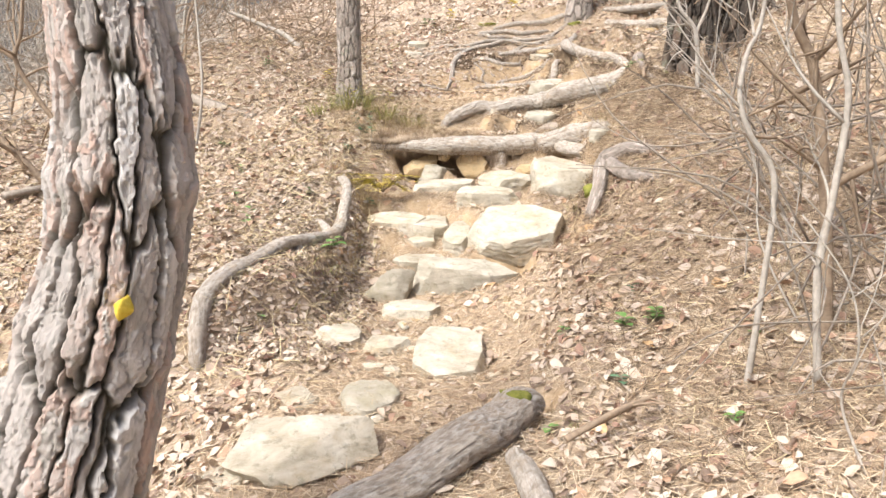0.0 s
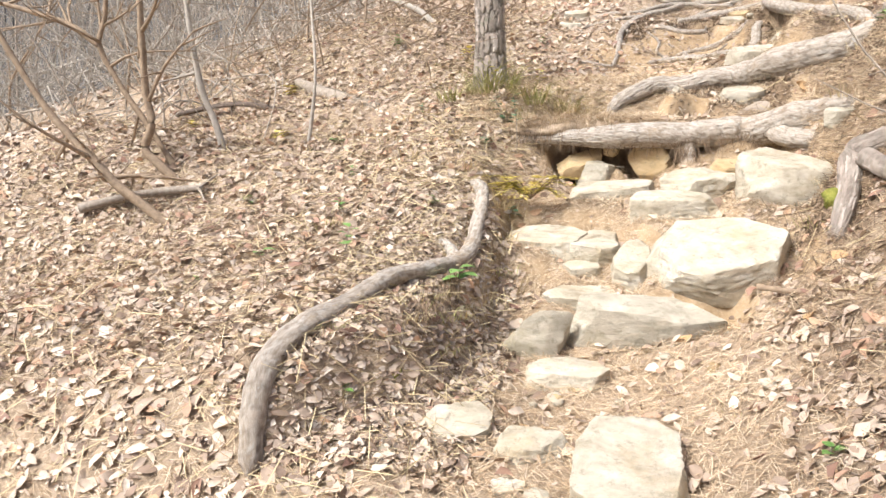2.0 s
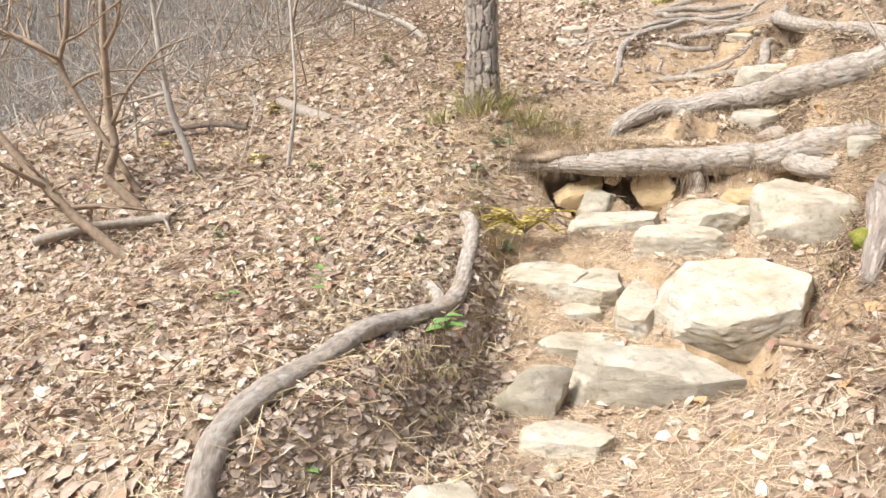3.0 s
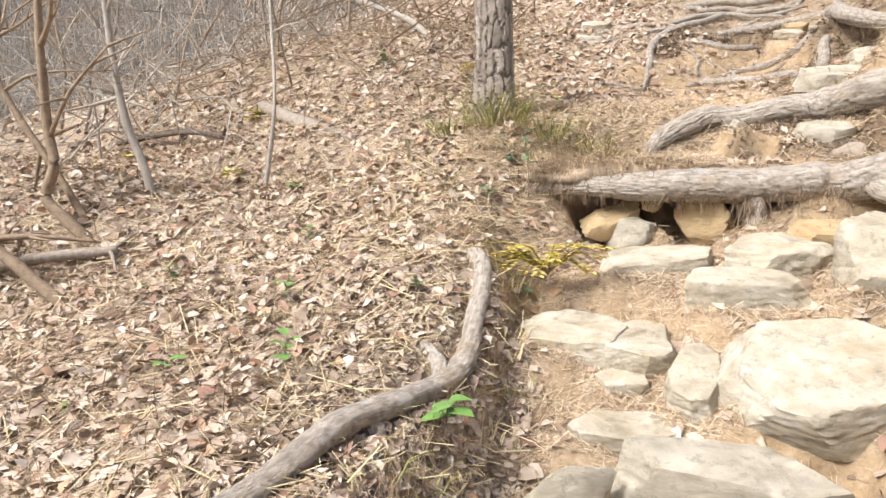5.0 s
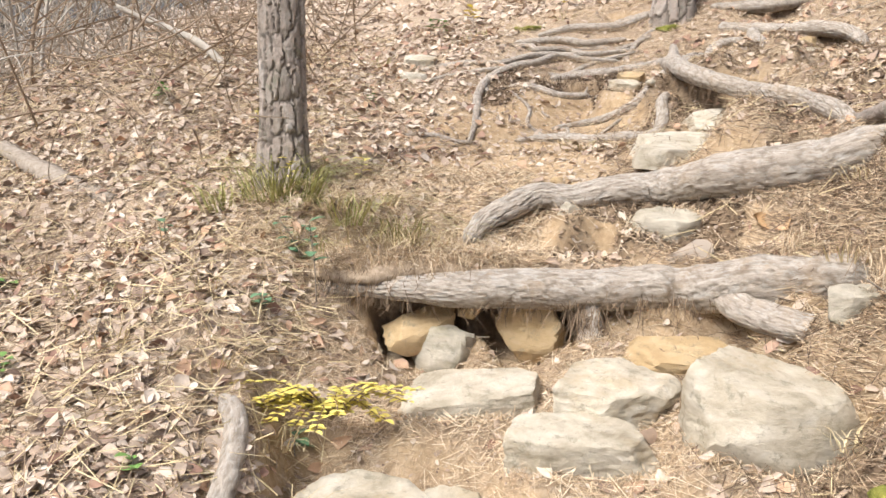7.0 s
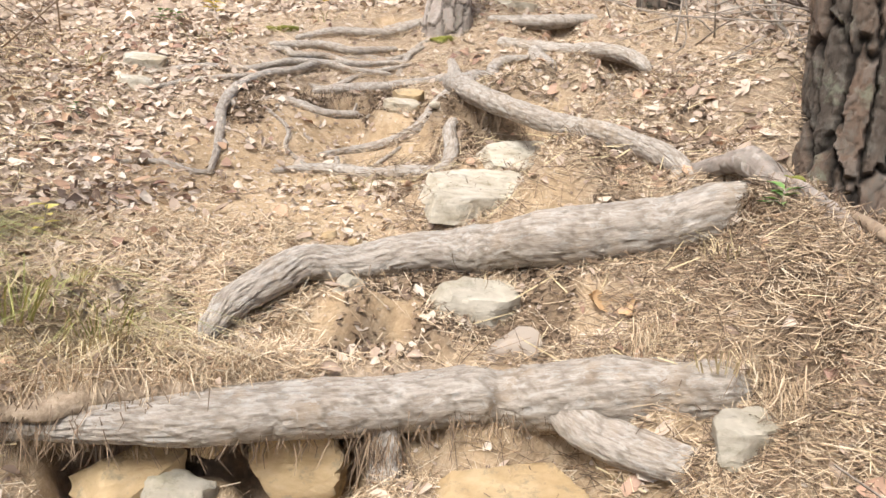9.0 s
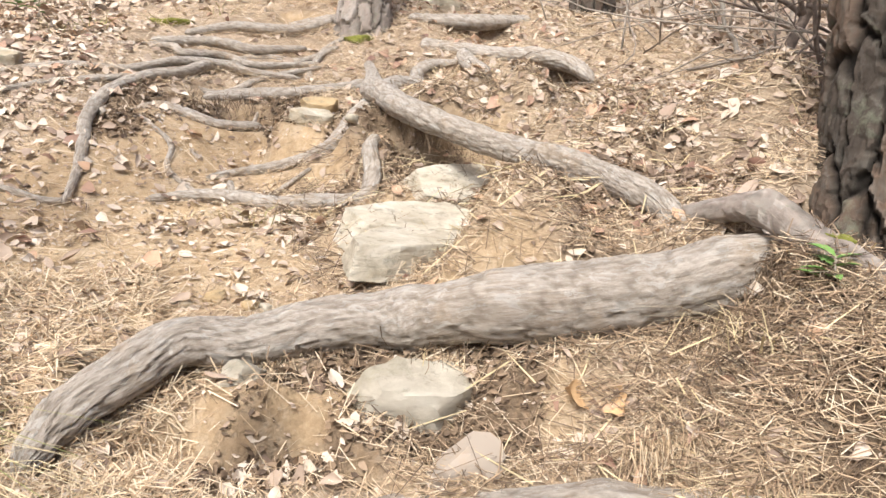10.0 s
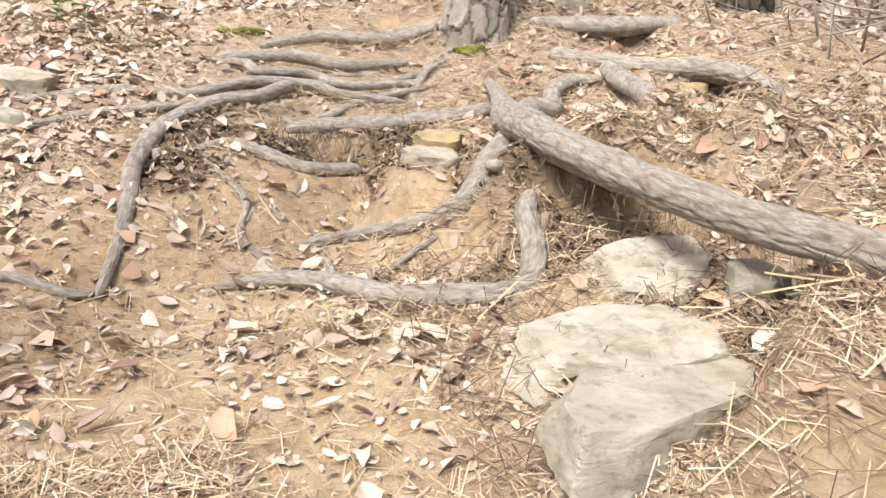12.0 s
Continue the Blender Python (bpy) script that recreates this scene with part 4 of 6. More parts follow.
root([(-1.23, 3.86, 0.45), (-1.26, 3.97, 0.66), (-1.26, 4.08, 0.78), (-1.2, 4.26, 0.87), (-1.09, 4.57, 0.93), (-0.99, 4.86, 0.98), (-0.87, 5.12, 0.99), (-0.76, 5.33, 1.0), (-0.73, 5.5, 1.05), (-0.72, 5.68, 1.13), (-0.73, 5.86, 1.24), (-0.75, 6.0, 1.33), (-0.82, 6.1, 1.36)], [0.035, 0.045, 0.048, 0.046, 0.042, 0.042, 0.046, 0.046, 0.04, 0.036, 0.036, 0.036, 0.026], "bent root edging the cut bank beside the steps", 19, extra=[([(-0.93, 5.0, 0.96), (-0.9, 4.85, 0.86), (-0.88, 4.65, 0.74)], [0.04, 0.03, 0.02]), ([(-0.77, 5.33, 1.0), (-0.84, 5.48, 1.05), (-0.95, 5.5, 1.08)], [0.035, 0.03, 0.02])])
root([(-0.48, 2.36, 0.3), (-0.30, 2.48, 0.38), (-0.12, 2.62, 0.43), (0.06, 2.79, 0.47), (0.2, 2.98, 0.5), (0.33, 3.17, 0.5), (0.4, 3.28, 0.44)], [0.05, 0.075, 0.08, 0.09, 0.09, 0.08, 0.04], "thick mossy root slanting across the path", 20)
root([(0.27, 2.82, 0.44), (0.3, 2.6, 0.43), (0.33, 2.4, 0.38), (0.34, 2.25, 0.3)], [0.03, 0.05, 0.05, 0.03], "short root sunk in needles", 21)
root([(1.5, 5.3, 1.54), (1.32, 5.48, 1.56), (1.2, 5.58, 1.54), (1.12, 5.62, 1.46), (1.06, 5.48, 1.28), (0.98, 5.3, 1.1)], [0.03, 0.05, 0.06, 0.06, 0.05, 0.03], "knotty root hanging over the clay bank", 22, drop=1.1, mat=M_GREYBARK, extra=[([(1.16, 5.56, 1.48), (1.24, 5.25, 1.4), (1.36, 4.9, 1.38)], [0.05, 0.045, 0.03])])

# the trail above the arched root is even and trodden
for px in np.arange(-0.6, 0.81, 0.175):
    for py in np.arange(7.32, 8.25, 0.155):
        bed(px, py, 1.90 + 0.27 * (py - 7.2) + 0.03 * max(0, px), 0.15)
for px in (-0.65, -0.5, -0.35, -0.2, -0.05):
    bed(px, 7.08, 1.76, 0.09)
    bed(px, 7.2, 1.82, 0.09)
# the foot of the dark pine stands in a hollow
for px, py, pz in ((1.75, 6.42, 2.1), (1.9, 6.35, 2.08), (2.05, 6.3, 2.07), (1.9, 6.5, 2.11), (2.2, 6.38, 2.12), (2.35, 6.5, 2.18), (1.75, 6.55, 2.14), (1.67, 6.25, 2.06), (1.8, 6.15, 2.0), (2.0, 6.15, 2.02), (1.7, 5.95, 1.96), (1.9, 5.95, 1.97)):
    bed(px, py, pz, 0.13)
# dark gaps below the lifted roots
for px, py, pz in ((1.24, 8.42, 2.42), (1.3, 8.2, 2.36), (1.37, 7.96, 2.3), (1.46, 7.72, 2.24), (1.53, 7.5, 2.2), (1.3, 8.38, 2.38), (1.37, 8.16, 2.32), (1.43, 7.96, 2.27), (1.51, 7.74, 2.22), (1.57, 7.52, 2.2), (2.5, 9.16, 2.82), (2.4, 9.26, 2.83), (2.54, 9.27, 2.78), (2.24, 9.92, 3.12), (2.48, 9.9, 3.13), (2.36, 9.98, 3.1)):
    bed(px, py, pz, 0.075)
for px, py, pz in ((2.7, 9.42, 3.04), (2.56, 9.5, 3.05), (2.4, 9.62, 3.08), (2.3, 10.14, 3.3), (2.5, 10.12, 3.32), (1.5, 8.46, 2.66), (1.58, 8.24, 2.6), (1.66, 7.98, 2.54), (1.72, 7.7, 2.48), (1.74, 7.45, 2.43), (1.75, 8.3, 2.64), (1.85, 7.95, 2.56)):
    bed(px, py, pz, 0.1)

for px, py, pz in ((0.32, 7.1, 1.77), (0.44, 7.12, 1.79), (0.58, 7.11, 1.80), (0.72, 7.08, 1.82), (0.86, 7.02, 1.84), (0.97, 6.95, 1.85), (1.08, 6.88, 1.88)):
    for _ in range(2):
        bed(px, py, pz, 0.055)
for px, py, pz in ((2.45, 8.95, 2.77), (2.6, 8.95, 2.78), (2.5, 9.08, 2.79), (2.62, 9.08, 2.79), (2.4, 9.14, 2.8), (2.52, 9.2, 2.79), (2.6, 9.2, 2.8)):
    for _ in range(3):
        bed(px, py, pz, 0.07)


def creeping_root(places, radius, seed):
    """A thin root lying on the ground through places (x, y)."""
    x, y = np.array(places, float).T
    z = rough_height(x, y) + 0.6 * radius
    return root(list(zip(x, y, z)), [0.5 * radius] + [radius] * max(2, len(x) - 2) + [0.5 * radius], R_THIN, seed, drop=0)


for k, (places, radius) in enumerate((
    ([(-0.4, 8.46), (-0.2, 8.5), (-0.05, 8.46), (0.05, 8.5)], 0.014),
    ([(-0.3, 9.25), (-0.1, 9.4), (0.15, 9.42), (0.4, 9.58), (0.6, 9.6)], 0.018),
    ([(0.45, 9.62), (0.7, 9.52), (0.95, 9.6), (1.3, 9.68)], 0.02),
    ([(0.9, 9.36), (0.82, 9.2), (0.92, 9.05), (0.86, 8.92)], 0.013),
    ([(1.2, 9.3), (1.1, 9.1), (1.16, 8.95), (1.05, 8.8)], 0.014),
    ([(0.3, 9.0), (0.42, 8.84), (0.4, 8.7), (0.52, 8.55)], 0.012),
    ([(1.45, 9.9), (1.2, 9.82), (1.0, 9.9), (0.7, 9.86), (0.45, 9.94)], 0.022),
    ([(1.55, 10.0), (1.35, 9.88), (1.2, 9.6), (1.3, 9.45)], 0.02),
    ([(0.95, 8.5), (0.8, 8.55), (0.72, 8.46)], 0.011),
)):
    creeping_root(places, radius, 60 + k)

build_ground()

# ---- turf overhang above the hollow ----
turf = part("turf_overhang", joined([tube([(-0.95, 7.05, 1.72), (-0.7, 6.93, 1.66), (-0.45, 6.88, 1.65), (-0.2, 6.88, 1.67), (0.05, 6.90, 1.66), (0.35, 6.92, 1.65), (0.7, 6.9, 1.65), (1.05, 6.8, 1.68), (1.3, 6.6, 1.75)], [0.08, 0.14, 0.16, 0.16, 0.15, 0.14, 0.14, 0.14, 0.1], 18, 10, 0.07, 40, 0.38)]), M_SOIL)
tagged(turf, "overhanging turf lip matted with needles and rootlets", "ground", kind="structure")


# ---- loose litter ----
def scatter(rng, n, x0, x1, y0, y1):
    return rng.uniform(x0, x1, n), rng.uniform(y0, y1, n)


def shelf(x, y):
    """Top of the turf overhang."""
    mid, z = np.interp(x, [-0.95, -0.7, -0.45, -0.2, 0.05, 0.35, 0.7, 1.05, 1.3], [7.05, 6.93, 6.88, 6.88, 6.90, 6.92, 6.9, 6.8, 6.6]), np.interp(x, [-0.95, -0.7, -0.2, 0.05, 0.7, 1.05, 1.3], [1.72, 1.66, 1.67, 1.66, 1.65, 1.68, 1.75])
    d = np.abs(y - mid) / 0.15
    return np.where((d < 1) & (x > -0.95) & (x < 1.3), z + 0.055 * np.sqrt(np.maximum(0, 1 - d * d)), -9)


def on_ground(rng, x, y, lift, flutter):
    """Origins and tilted frames on the ground."""
    z = np.maximum(rough_height(x, y), shelf(x, y)) + lift
    gx, gy = slope_at(x, y, 0.06)
    nrm = np.stack([-np.clip(gx, -1.2, 1.2), -np.clip(gy, -1.2, 1.2), np.ones_like(gx)], -1) + rng.normal(0, flutter, (len(x), 3))
    nrm /= np.linalg.norm(nrm, axis=1)[:, None]
    a = rng.uniform(0, 2 * np.pi, len(x))
    head = np.stack([np.cos(a), np.sin(a), np.zeros_like(a)], -1)
    head -= nrm * (head * nrm).sum(1)[:, None]
    head /= np.linalg.norm(head, axis=1)[:, None]
    return np.stack([x, y, z], -1), head, np.cross(nrm, head), nrm


def leaves(rng, x, y, size, lift, flutter=0.35):
    """Dry leaves, oval and gently curled: four ribs of three corners."""
    o, h, s, n = on_ground(rng, x, y, lift, flutter)
    k = len(x)
    L = size * rng.uniform(0.3, 1.45, k)
    W = L * rng.uniform(0.3, 0.8, k)
    curl, arch, twist = L * rng.uniform(-0.25, 0.6, k), L * rng.uniform(-0.4, 0.4, k), rng.normal(0, 0.6, k)
    rows = []
    for u, w in ((-0.5, 0.06), (-0.2, 0.46), (0.18, 0.42), (0.5, 0.05)):
        for side in (-1, 0, 1):
            ww = w * (1 + rng.uniform(-0.25, 0.25, k)) * side
            up = curl * (ww**2) * 2.0 + arch * (0.25 - u * u) + twist * u * ww * W + (rng.normal(0, 0.015, k) * L if side else 0)
            rows.append(o + h * (L * u)[:, None] + s * (W * ww + 0.12 * L * np.sin(3 * u + twist * 4))[:, None] + n * up[:, None])
    v = np.stack(rows, 1).reshape(-1, 3)
    f = np.array([(3 * r + c, 3 * r + c + 1, 3 * r + c + 4, 3 * r + c + 3) for r in range(3) for c in range(2)])
    return v, (np.arange(k)[:, None, None] * 12 + f[None]).reshape(-1, 4)


def needles(rng, x, y, length, width, lift, flutter=0.25):
    o, h, s, n = on_ground(rng, x, y, lift, flutter)
    k = len(x)
    L = length * rng.uniform(0.5, 1.3, k)
    bow, W = L * rng.normal(0, 0.12, k), width * rng.uniform(0.7, 1.4, k)
    rows = []
    for u in (-0.5, 0.5):
        mid = o + h * (L * u)[:, None] + s * (bow * u)[:, None]
        rows += [mid - s * (W / 2)[:, None], mid + s * (W / 2)[:, None] + n * (W * 0.4)[:, None]]
    v = np.stack(rows, 1).reshape(-1, 3)
    f = np.array([(0, 1, 3, 2)])
    return v, (np.arange(k)[:, None, None] * 4 + f[None]).reshape(-1, 4)


def trail(x, y):
    """1 on the trodden trail, 0 off it."""
    mid = np.interp(y, [-2, 3, 5, 6.5, 7.5, 8.5, 10], [0, -0.15, 0.1, 0.25, 0.5, 0.6, 0.9])
    half = np.interp(y, [-2, 3, 5, 6.5, 7.5, 9], [0.9, 0.6, 0.55, 0.7, 0.6, 0.6])
    return ease(1.6 - np.abs(x - mid) / half)


def heap(name, label, mat, shapes):
    base, vs, fs = 0, [], []
    for v, f in shapes:
        vs.append(v)
        fs.append(f + base)
        base += len(v)
    return tagged(new(name, fast_mesh(name, np.vstack(vs), np.vstack(fs), mat, True)), label, "litter", kind="stuff")


rng = np.random.default_rng(77)
shapes = []
x, y = scatter(rng, 120000, -4.4, 3.8, -0.6, 11.0)
clump = 0.95 + 0.3 * np.sin(2.3 * x + 1.7 * y) * np.sin(1.9 * y - 1.1 * x)
keep = rng.uniform(0, 1, len(x)) < (1 - 0.9 * bareness(x, y)) * (1 - 0.82 * trail(x, y)) * np.where(x > 0.8, 0.4, 1.0) * clump * (1 - 0.45 * ease((y - 8.3) / 2.2) * (x < -0.6))
shapes.append(leaves(rng, x[keep], y[keep], 0.050, rng.uniform(0.002, 0.03, keep.sum()), 0.45))
x, y = scatter(rng, 2600, -4.0, 3.0, 1.5, 9.8)
keep = rng.uniform(0, 1, len(x)) < 1 - 0.8 * trail(x, y)
shapes.append(leaves(rng, x[keep], y[keep], 0.062, rng.uniform(0.01, 0.03, keep.sum()), 0.3))
x, y = scatter(rng, 42000, -8, 7, 5, 19)
keep = (x < -4.2) | (x > 3.6) | (y > 10.8)
shapes.append(leaves(rng, x[keep], y[keep], 0.07, rng.uniform(0.0, 0.04, keep.sum()), 0.45))
x, y = scatter(rng, 26000, -0.9, 2.2, 5.5, 9.8)
keep = rng.uniform(0, 1, len(x)) < 1 - 0.75 * bareness(x, y)
x, y = x[keep], y[keep]
shapes.append(leaves(rng, x, y, 0.016, rng.uniform(0.0, 0.012, len(x)), 0.5))
x, y = scatter(rng, 4500, -1.2, 0.2, 6.85, 7.6)
shapes.append(leaves(rng, x, y, 0.036, rng.uniform(0.002, 0.03, len(x)), 0.5))
x, y = scatter(rng, 6500, -1.25, -0.5, 3.9, 5.9)
shapes.append(leaves(rng, x, y, 0.036, rng.uniform(0.002, 0.03, len(x)), 0.7))
x, y = scatter(rng, 900, -0.7, 1.0, 7.3, 9.2)
shapes.append(leaves(rng, x, y, 0.036, rng.uniform(0.004, 0.02, len(x)), 0.4))
x, y = scatter(rng, 5000, 1.5, 2.9, 6.9, 9.0)
shapes.append(leaves(rng, x, y, 0.034, rng.uniform(0.002, 0.03, len(x)), 0.5))
heap("leaf_litter", "thick carpet of curled tan and brown oak leaves", M_LEAF, shapes)
shapes = []
x, y = scatter(rng, 330000, -4.0, 3.6, 0.8, 10.8)
keep = rng.uniform(0, 1, len(x)) < (1 - 0.93 * bareness(x, y)) * (1 - 0.85 * humus_shade(x, y)) * (1 - 0.6 * ease((y - 7.2) / 0.4) * ease((1.2 - x) / 0.3) * ease((x + 0.8) / 0.3)) * np.clip(0.5 + 0.5 * trail(x, y) + 0.6 * ease((x - 0.5) / 0.6), 0, 1)
shapes.append(needles(rng, x[keep], y[keep], 0.085, 0.0018, rng.uniform(0.004, 0.034, keep.sum()), 0.3))
x, y = scatter(rng, 150000, -0.9, 2.3, 5.4, 9.6)
keep = rng.uniform(0, 1, len(x)) < (1 - 0.9 * bareness(x, y)) * (1 - 0.9 * humus_shade(x, y)) * (1 - 0.6 * ease((y - 7.2) / 0.4) * ease((1.2 - x) / 0.3))
shapes.append(needles(rng, x[keep], y[keep], 0.06, 0.0013, rng.uniform(0.0, 0.02, keep.sum()), 0.35))
x, y = rng.normal(1.35, 0.2, 9000), rng.normal(6.05, 0.3, 9000)
shapes.append(needles(rng, x, y, 0.11, 0.0015, rng.uniform(0.0, 0.045, len(x)), 0.5))
x, y = scatter(rng, 16000, -1.0, 0.3, 6.75, 7.7)
shapes.append(needles(rng, x, y, 0.11, 0.002, rng.uniform(0.0, 0.04, len(x)), 0.5))
heap("pine_needle_litter", "loose mat of rusty fallen pine needles", M_NEEDLE, shapes)
# bleached grass stems and thin sticks, and a few leaves gone dark red
shapes = []
x, y = scatter(rng, 4200, -4.0, -0.6, 3.6, 10.5)
shapes.append(needles(rng, x, y, 0.17, 0.0028, rng.uniform(0.005, 0.06, len(x)), 0.5))
x, y = scatter(rng, 1000, -1.3, -0.5, 4.0, 6.9)
shapes.append(needles(rng, x, y, 0.16, 0.0026, rng.uniform(0.005, 0.07, len(x)), 0.8))
x, y = scatter(rng, 1500, 0.8, 2.6, 2.4, 8.5)
shapes.append(needles(rng, x, y, 0.15, 0.0026, rng.uniform(0.005, 0.05, len(x)), 0.5))
heap("straw_litter", "bleached grass stems strewn over the leaves", M_STRAW, shapes)
x, y = scatter(rng, 6500, -4.0, 2.8, 2.2, 10.5)
keep = rng.uniform(0, 1, len(x)) < 1 - 0.9 * trail(x, y)
heap("red_leaf_litter", "reddish brown oak leaves among the paler ones", M_REDLEAF, [leaves(rng, x[keep], y[keep], 0.055, rng.uniform(0.01, 0.035, keep.sum()), 0.5)])
x, y = np.r_[rng.uniform(0.2, 0.9, 40), rng.uniform(-0.5, 0.95, 90), rng.uniform(0.3, 1.2, 40)], np.r_[rng.uniform(6.84, 6.98, 40), rng.uniform(7.3, 8.25, 90), rng.uniform(7.9, 8.6, 40)]
heap("pale_leaf_chips", "bleached broken leaves strewn on the trodden clay", M_PALELEAF, [leaves(rng, x, y, 0.042, rng.uniform(0.004, 0.02, len(x)), 0.3)])
# old needles and broken twigs, weathered dark
shapes = []
x, y = scatter(rng, 160000, -0.7, 2.9, 5.2, 10.1)
# dark leaf bits only where the topsoil-and-shade mask is strong
keep = humus_shade(x, y) > 0.35
shapes.append(leaves(rng, x[keep], y[keep], 0.022, rng.uniform(-0.004, 0.02, keep.sum()), 0.9))
x, y = np.r_[rng.normal(1.45, 0.25, 10000), rng.uniform(0.7, 2.6, 22000)], np.r_[rng.normal(6.1, 0.4, 10000), rng.uniform(2.4, 8.6, 22000)]
shapes.append(needles(rng, x, y, 0.11, 0.0019, rng.uniform(0.0, 0.05, len(x)), 0.5))
x, y = scatter(rng, 12000, -4.0, -0.95, 4.0, 10.8)
shapes.append(needles(rng, x, y, 0.12, 0.0022, rng.uniform(0.0, 0.06, len(x)), 0.6))
heap("old_needle_litter", "weathered dark needles and broken twigs among the leaves", M_ROOTLET, shapes)


# ---- shrubs, saplings, dead wood ----
def twig_shapes(rng, line, rad, count, reach, level, droop=0.0, sides=4, per=3):
    """Side twigs growing off a stem line, and twigs off those."""
    out = []
    line = np.array(line, float)
    for _ in range(count):
        s = rng.uniform(0.25, 1.0) * (len(line) - 1)
        i = min(int(s), len(line) - 2)
        p0 = line[i] * (1 - s + i) + line[i + 1] * (s - i)
        d = line[i + 1] - line[i]
        d = d / (np.linalg.norm(d) + 1e-9) * 0.6 + rng.normal(0, 0.7, 3) + (0, 0, 0.15 - droop)
        d /= np.linalg.norm(d)
        n = reach * rng.uniform(0.4, 1.2)
        bend = rng.normal(0, 0.22, 3)
        pts = [p0, p0 + d * n * 0.4 + bend * n * 0.25, p0 + d * n + bend * n * 0.2]
        out.append(tube(pts, [rad * 0.55, rad * 0.35, rad * 0.12], sides, per, 0.05, int(rng.integers(1e6))))
        if level > 0:
            out += twig_shapes(rng, smooth_line(pts, 2), rad * 0.5, 3, reach * 0.5, level - 1, droop)
    return out


def bare_shrub(stems, radius, label, mat=None, twigs=6, reach=0.5, seed=0, name="bare_shrub", level=1):
    """A leafless shrub or sapling: each stem with its twigs is a part. stems: lists of places."""
    rng = np.random.default_rng(seed)
    base = Vector(stems[0][0])
    shrub = new(name)
    shrub.location = base
    for k, line in enumerate(stems):
        pts = [Vector(p) - base for p in line]
        if k == 0 or (pts[0]).length < 0.6:
            pts[0] = pts[0] - Vector((0, 0, 0.06)) if k == 0 else pts[0]
        r = radius * (1.0 if k == 0 else 0.7)
        shapes = [tube(pts, [r, r * 0.85, r * 0.7, r * 0.5], 8, 7, 0.07, seed + k)]
        shapes += twig_shapes(rng, pts, r, twigs, reach, level)
        part("stem", joined(shapes), mat or M_TWIG, shrub)
    return tagged(shrub, label, "shrub", "bare shrubs and saplings")


L_SAP = "leafless sapling with crooked grey stem and fine twigs"
bare_shrub([[(-2.76, 6.3, 1.36), (-2.95, 6.3, 1.47), (-3.06, 6.3, 1.59), (-3.0, 6.3, 1.75), (-3.04, 6.32, 1.95), (-3.03, 6.3, 2.23), (-3.03, 6.3, 2.5), (-3.0, 6.3, 3.2)], [(-2.89, 6.4, 1.43), (-3.07, 6.4, 1.72), (-3.27, 6.4, 2.01), (-3.41, 6.4, 2.29), (-3.35, 6.4, 2.5), (-3.3, 6.4, 3.0)], [(-3.41, 6.4, 2.29), (-3.63, 6.4, 2.44), (-3.91, 6.4, 2.54), (-4.3, 6.4, 2.65)]], 0.034, "leafless shrub with several curved brown stems", M_BROWNTWIG, 7, 0.55, 101)
bare_shrub([[(-2.65, 5.85, 1.17), (-2.84, 5.85, 1.26), (-3.0, 5.85, 1.38), (-3.15, 5.85, 1.54), (-3.3, 5.85, 1.69), (-3.5, 5.85, 1.94), (-3.8, 5.8, 2.5)]], 0.036, "curved leaning brown stem over the leaf litter", M_BROWNTWIG, 6, 0.5, 102)
bare_shrub([[(-2.66, 6.67, 1.5), (-2.72, 6.67, 1.73), (-2.82, 6.67, 1.99), (-2.87, 6.67, 2.29), (-2.9, 6.67, 2.62), (-2.95, 6.67, 3.3)]], 0.028, "pale straight dead sapling", M_PALETWIG, 5, 0.45, 103)
bare_shrub([[(1.16, 2.92, 0.72), (1.2, 2.9, 1.1), (1.22, 2.9, 1.45), (1.12, 2.9, 1.62), (1.08, 2.9, 1.75), (1.1, 2.9, 1.9), (1.15, 2.9, 2.05), (1.2, 2.9, 2.6)]], 0.013, "pale crooked sapling beside the path", M_PALETWIG, 6, 0.4, 104)
bare_shrub([[(1.54, 3.1, 0.86), (1.53, 3.1, 1.04), (1.49, 3.1, 1.48), (1.43, 3.1, 1.87), (1.33, 3.1, 2.12), (1.28, 3.1, 2.7)], [(1.5, 3.1, 1.4), (1.62, 3.0, 1.5), (1.8, 2.9, 1.62)]], 0.027, "thicker brown sapling beside the path", M_BROWNTWIG, 9, 0.5, 105, level=2)
bare_shrub([[(1.37, 2.8, 0.78), (1.35, 2.8, 1.13), (1.39, 2.8, 1.41), (1.42, 2.8, 1.74), (1.37, 2.8, 2.01), (1.33, 2.8, 2.6)]], 0.016, "pale grey sapling beside the path", M_PALETWIG, 8, 0.5, 106, level=2)
bare_shrub([[(1.8, 5.7, 1.98), (1.77, 5.7, 2.38), (1.64, 5.7, 2.59), (1.59, 5.7, 3.0)], [(1.77, 5.7, 2.38), (1.86, 5.7, 2.61), (1.92, 5.7, 3.0)]], 0.018, "forked pale sapling before the dark pine", M_PALETWIG, 4, 0.35, 107)
bare_shrub([[(3.17, 8.2, 2.75), (3.21, 8.2, 2.97), (3.31, 8.2, 3.16), (3.37, 8.2, 3.32), (3.42, 8.2, 4.0)]], 0.034, "dark leaning sapling on the upper slope", M_DARKTWIG, 9, 0.6, 108)
bare_shrub([[(2.86, 7.6, 2.58), (2.79, 7.6, 2.82), (2.73, 7.6, 3.0), (2.66, 7.6, 3.6)], [(2.75, 7.6, 2.95), (2.88, 7.6, 2.87), (3.09, 7.6, 2.74)]], 0.014, "thin dark shrub on the upper slope", M_DARKTWIG, 9, 0.5, 109)
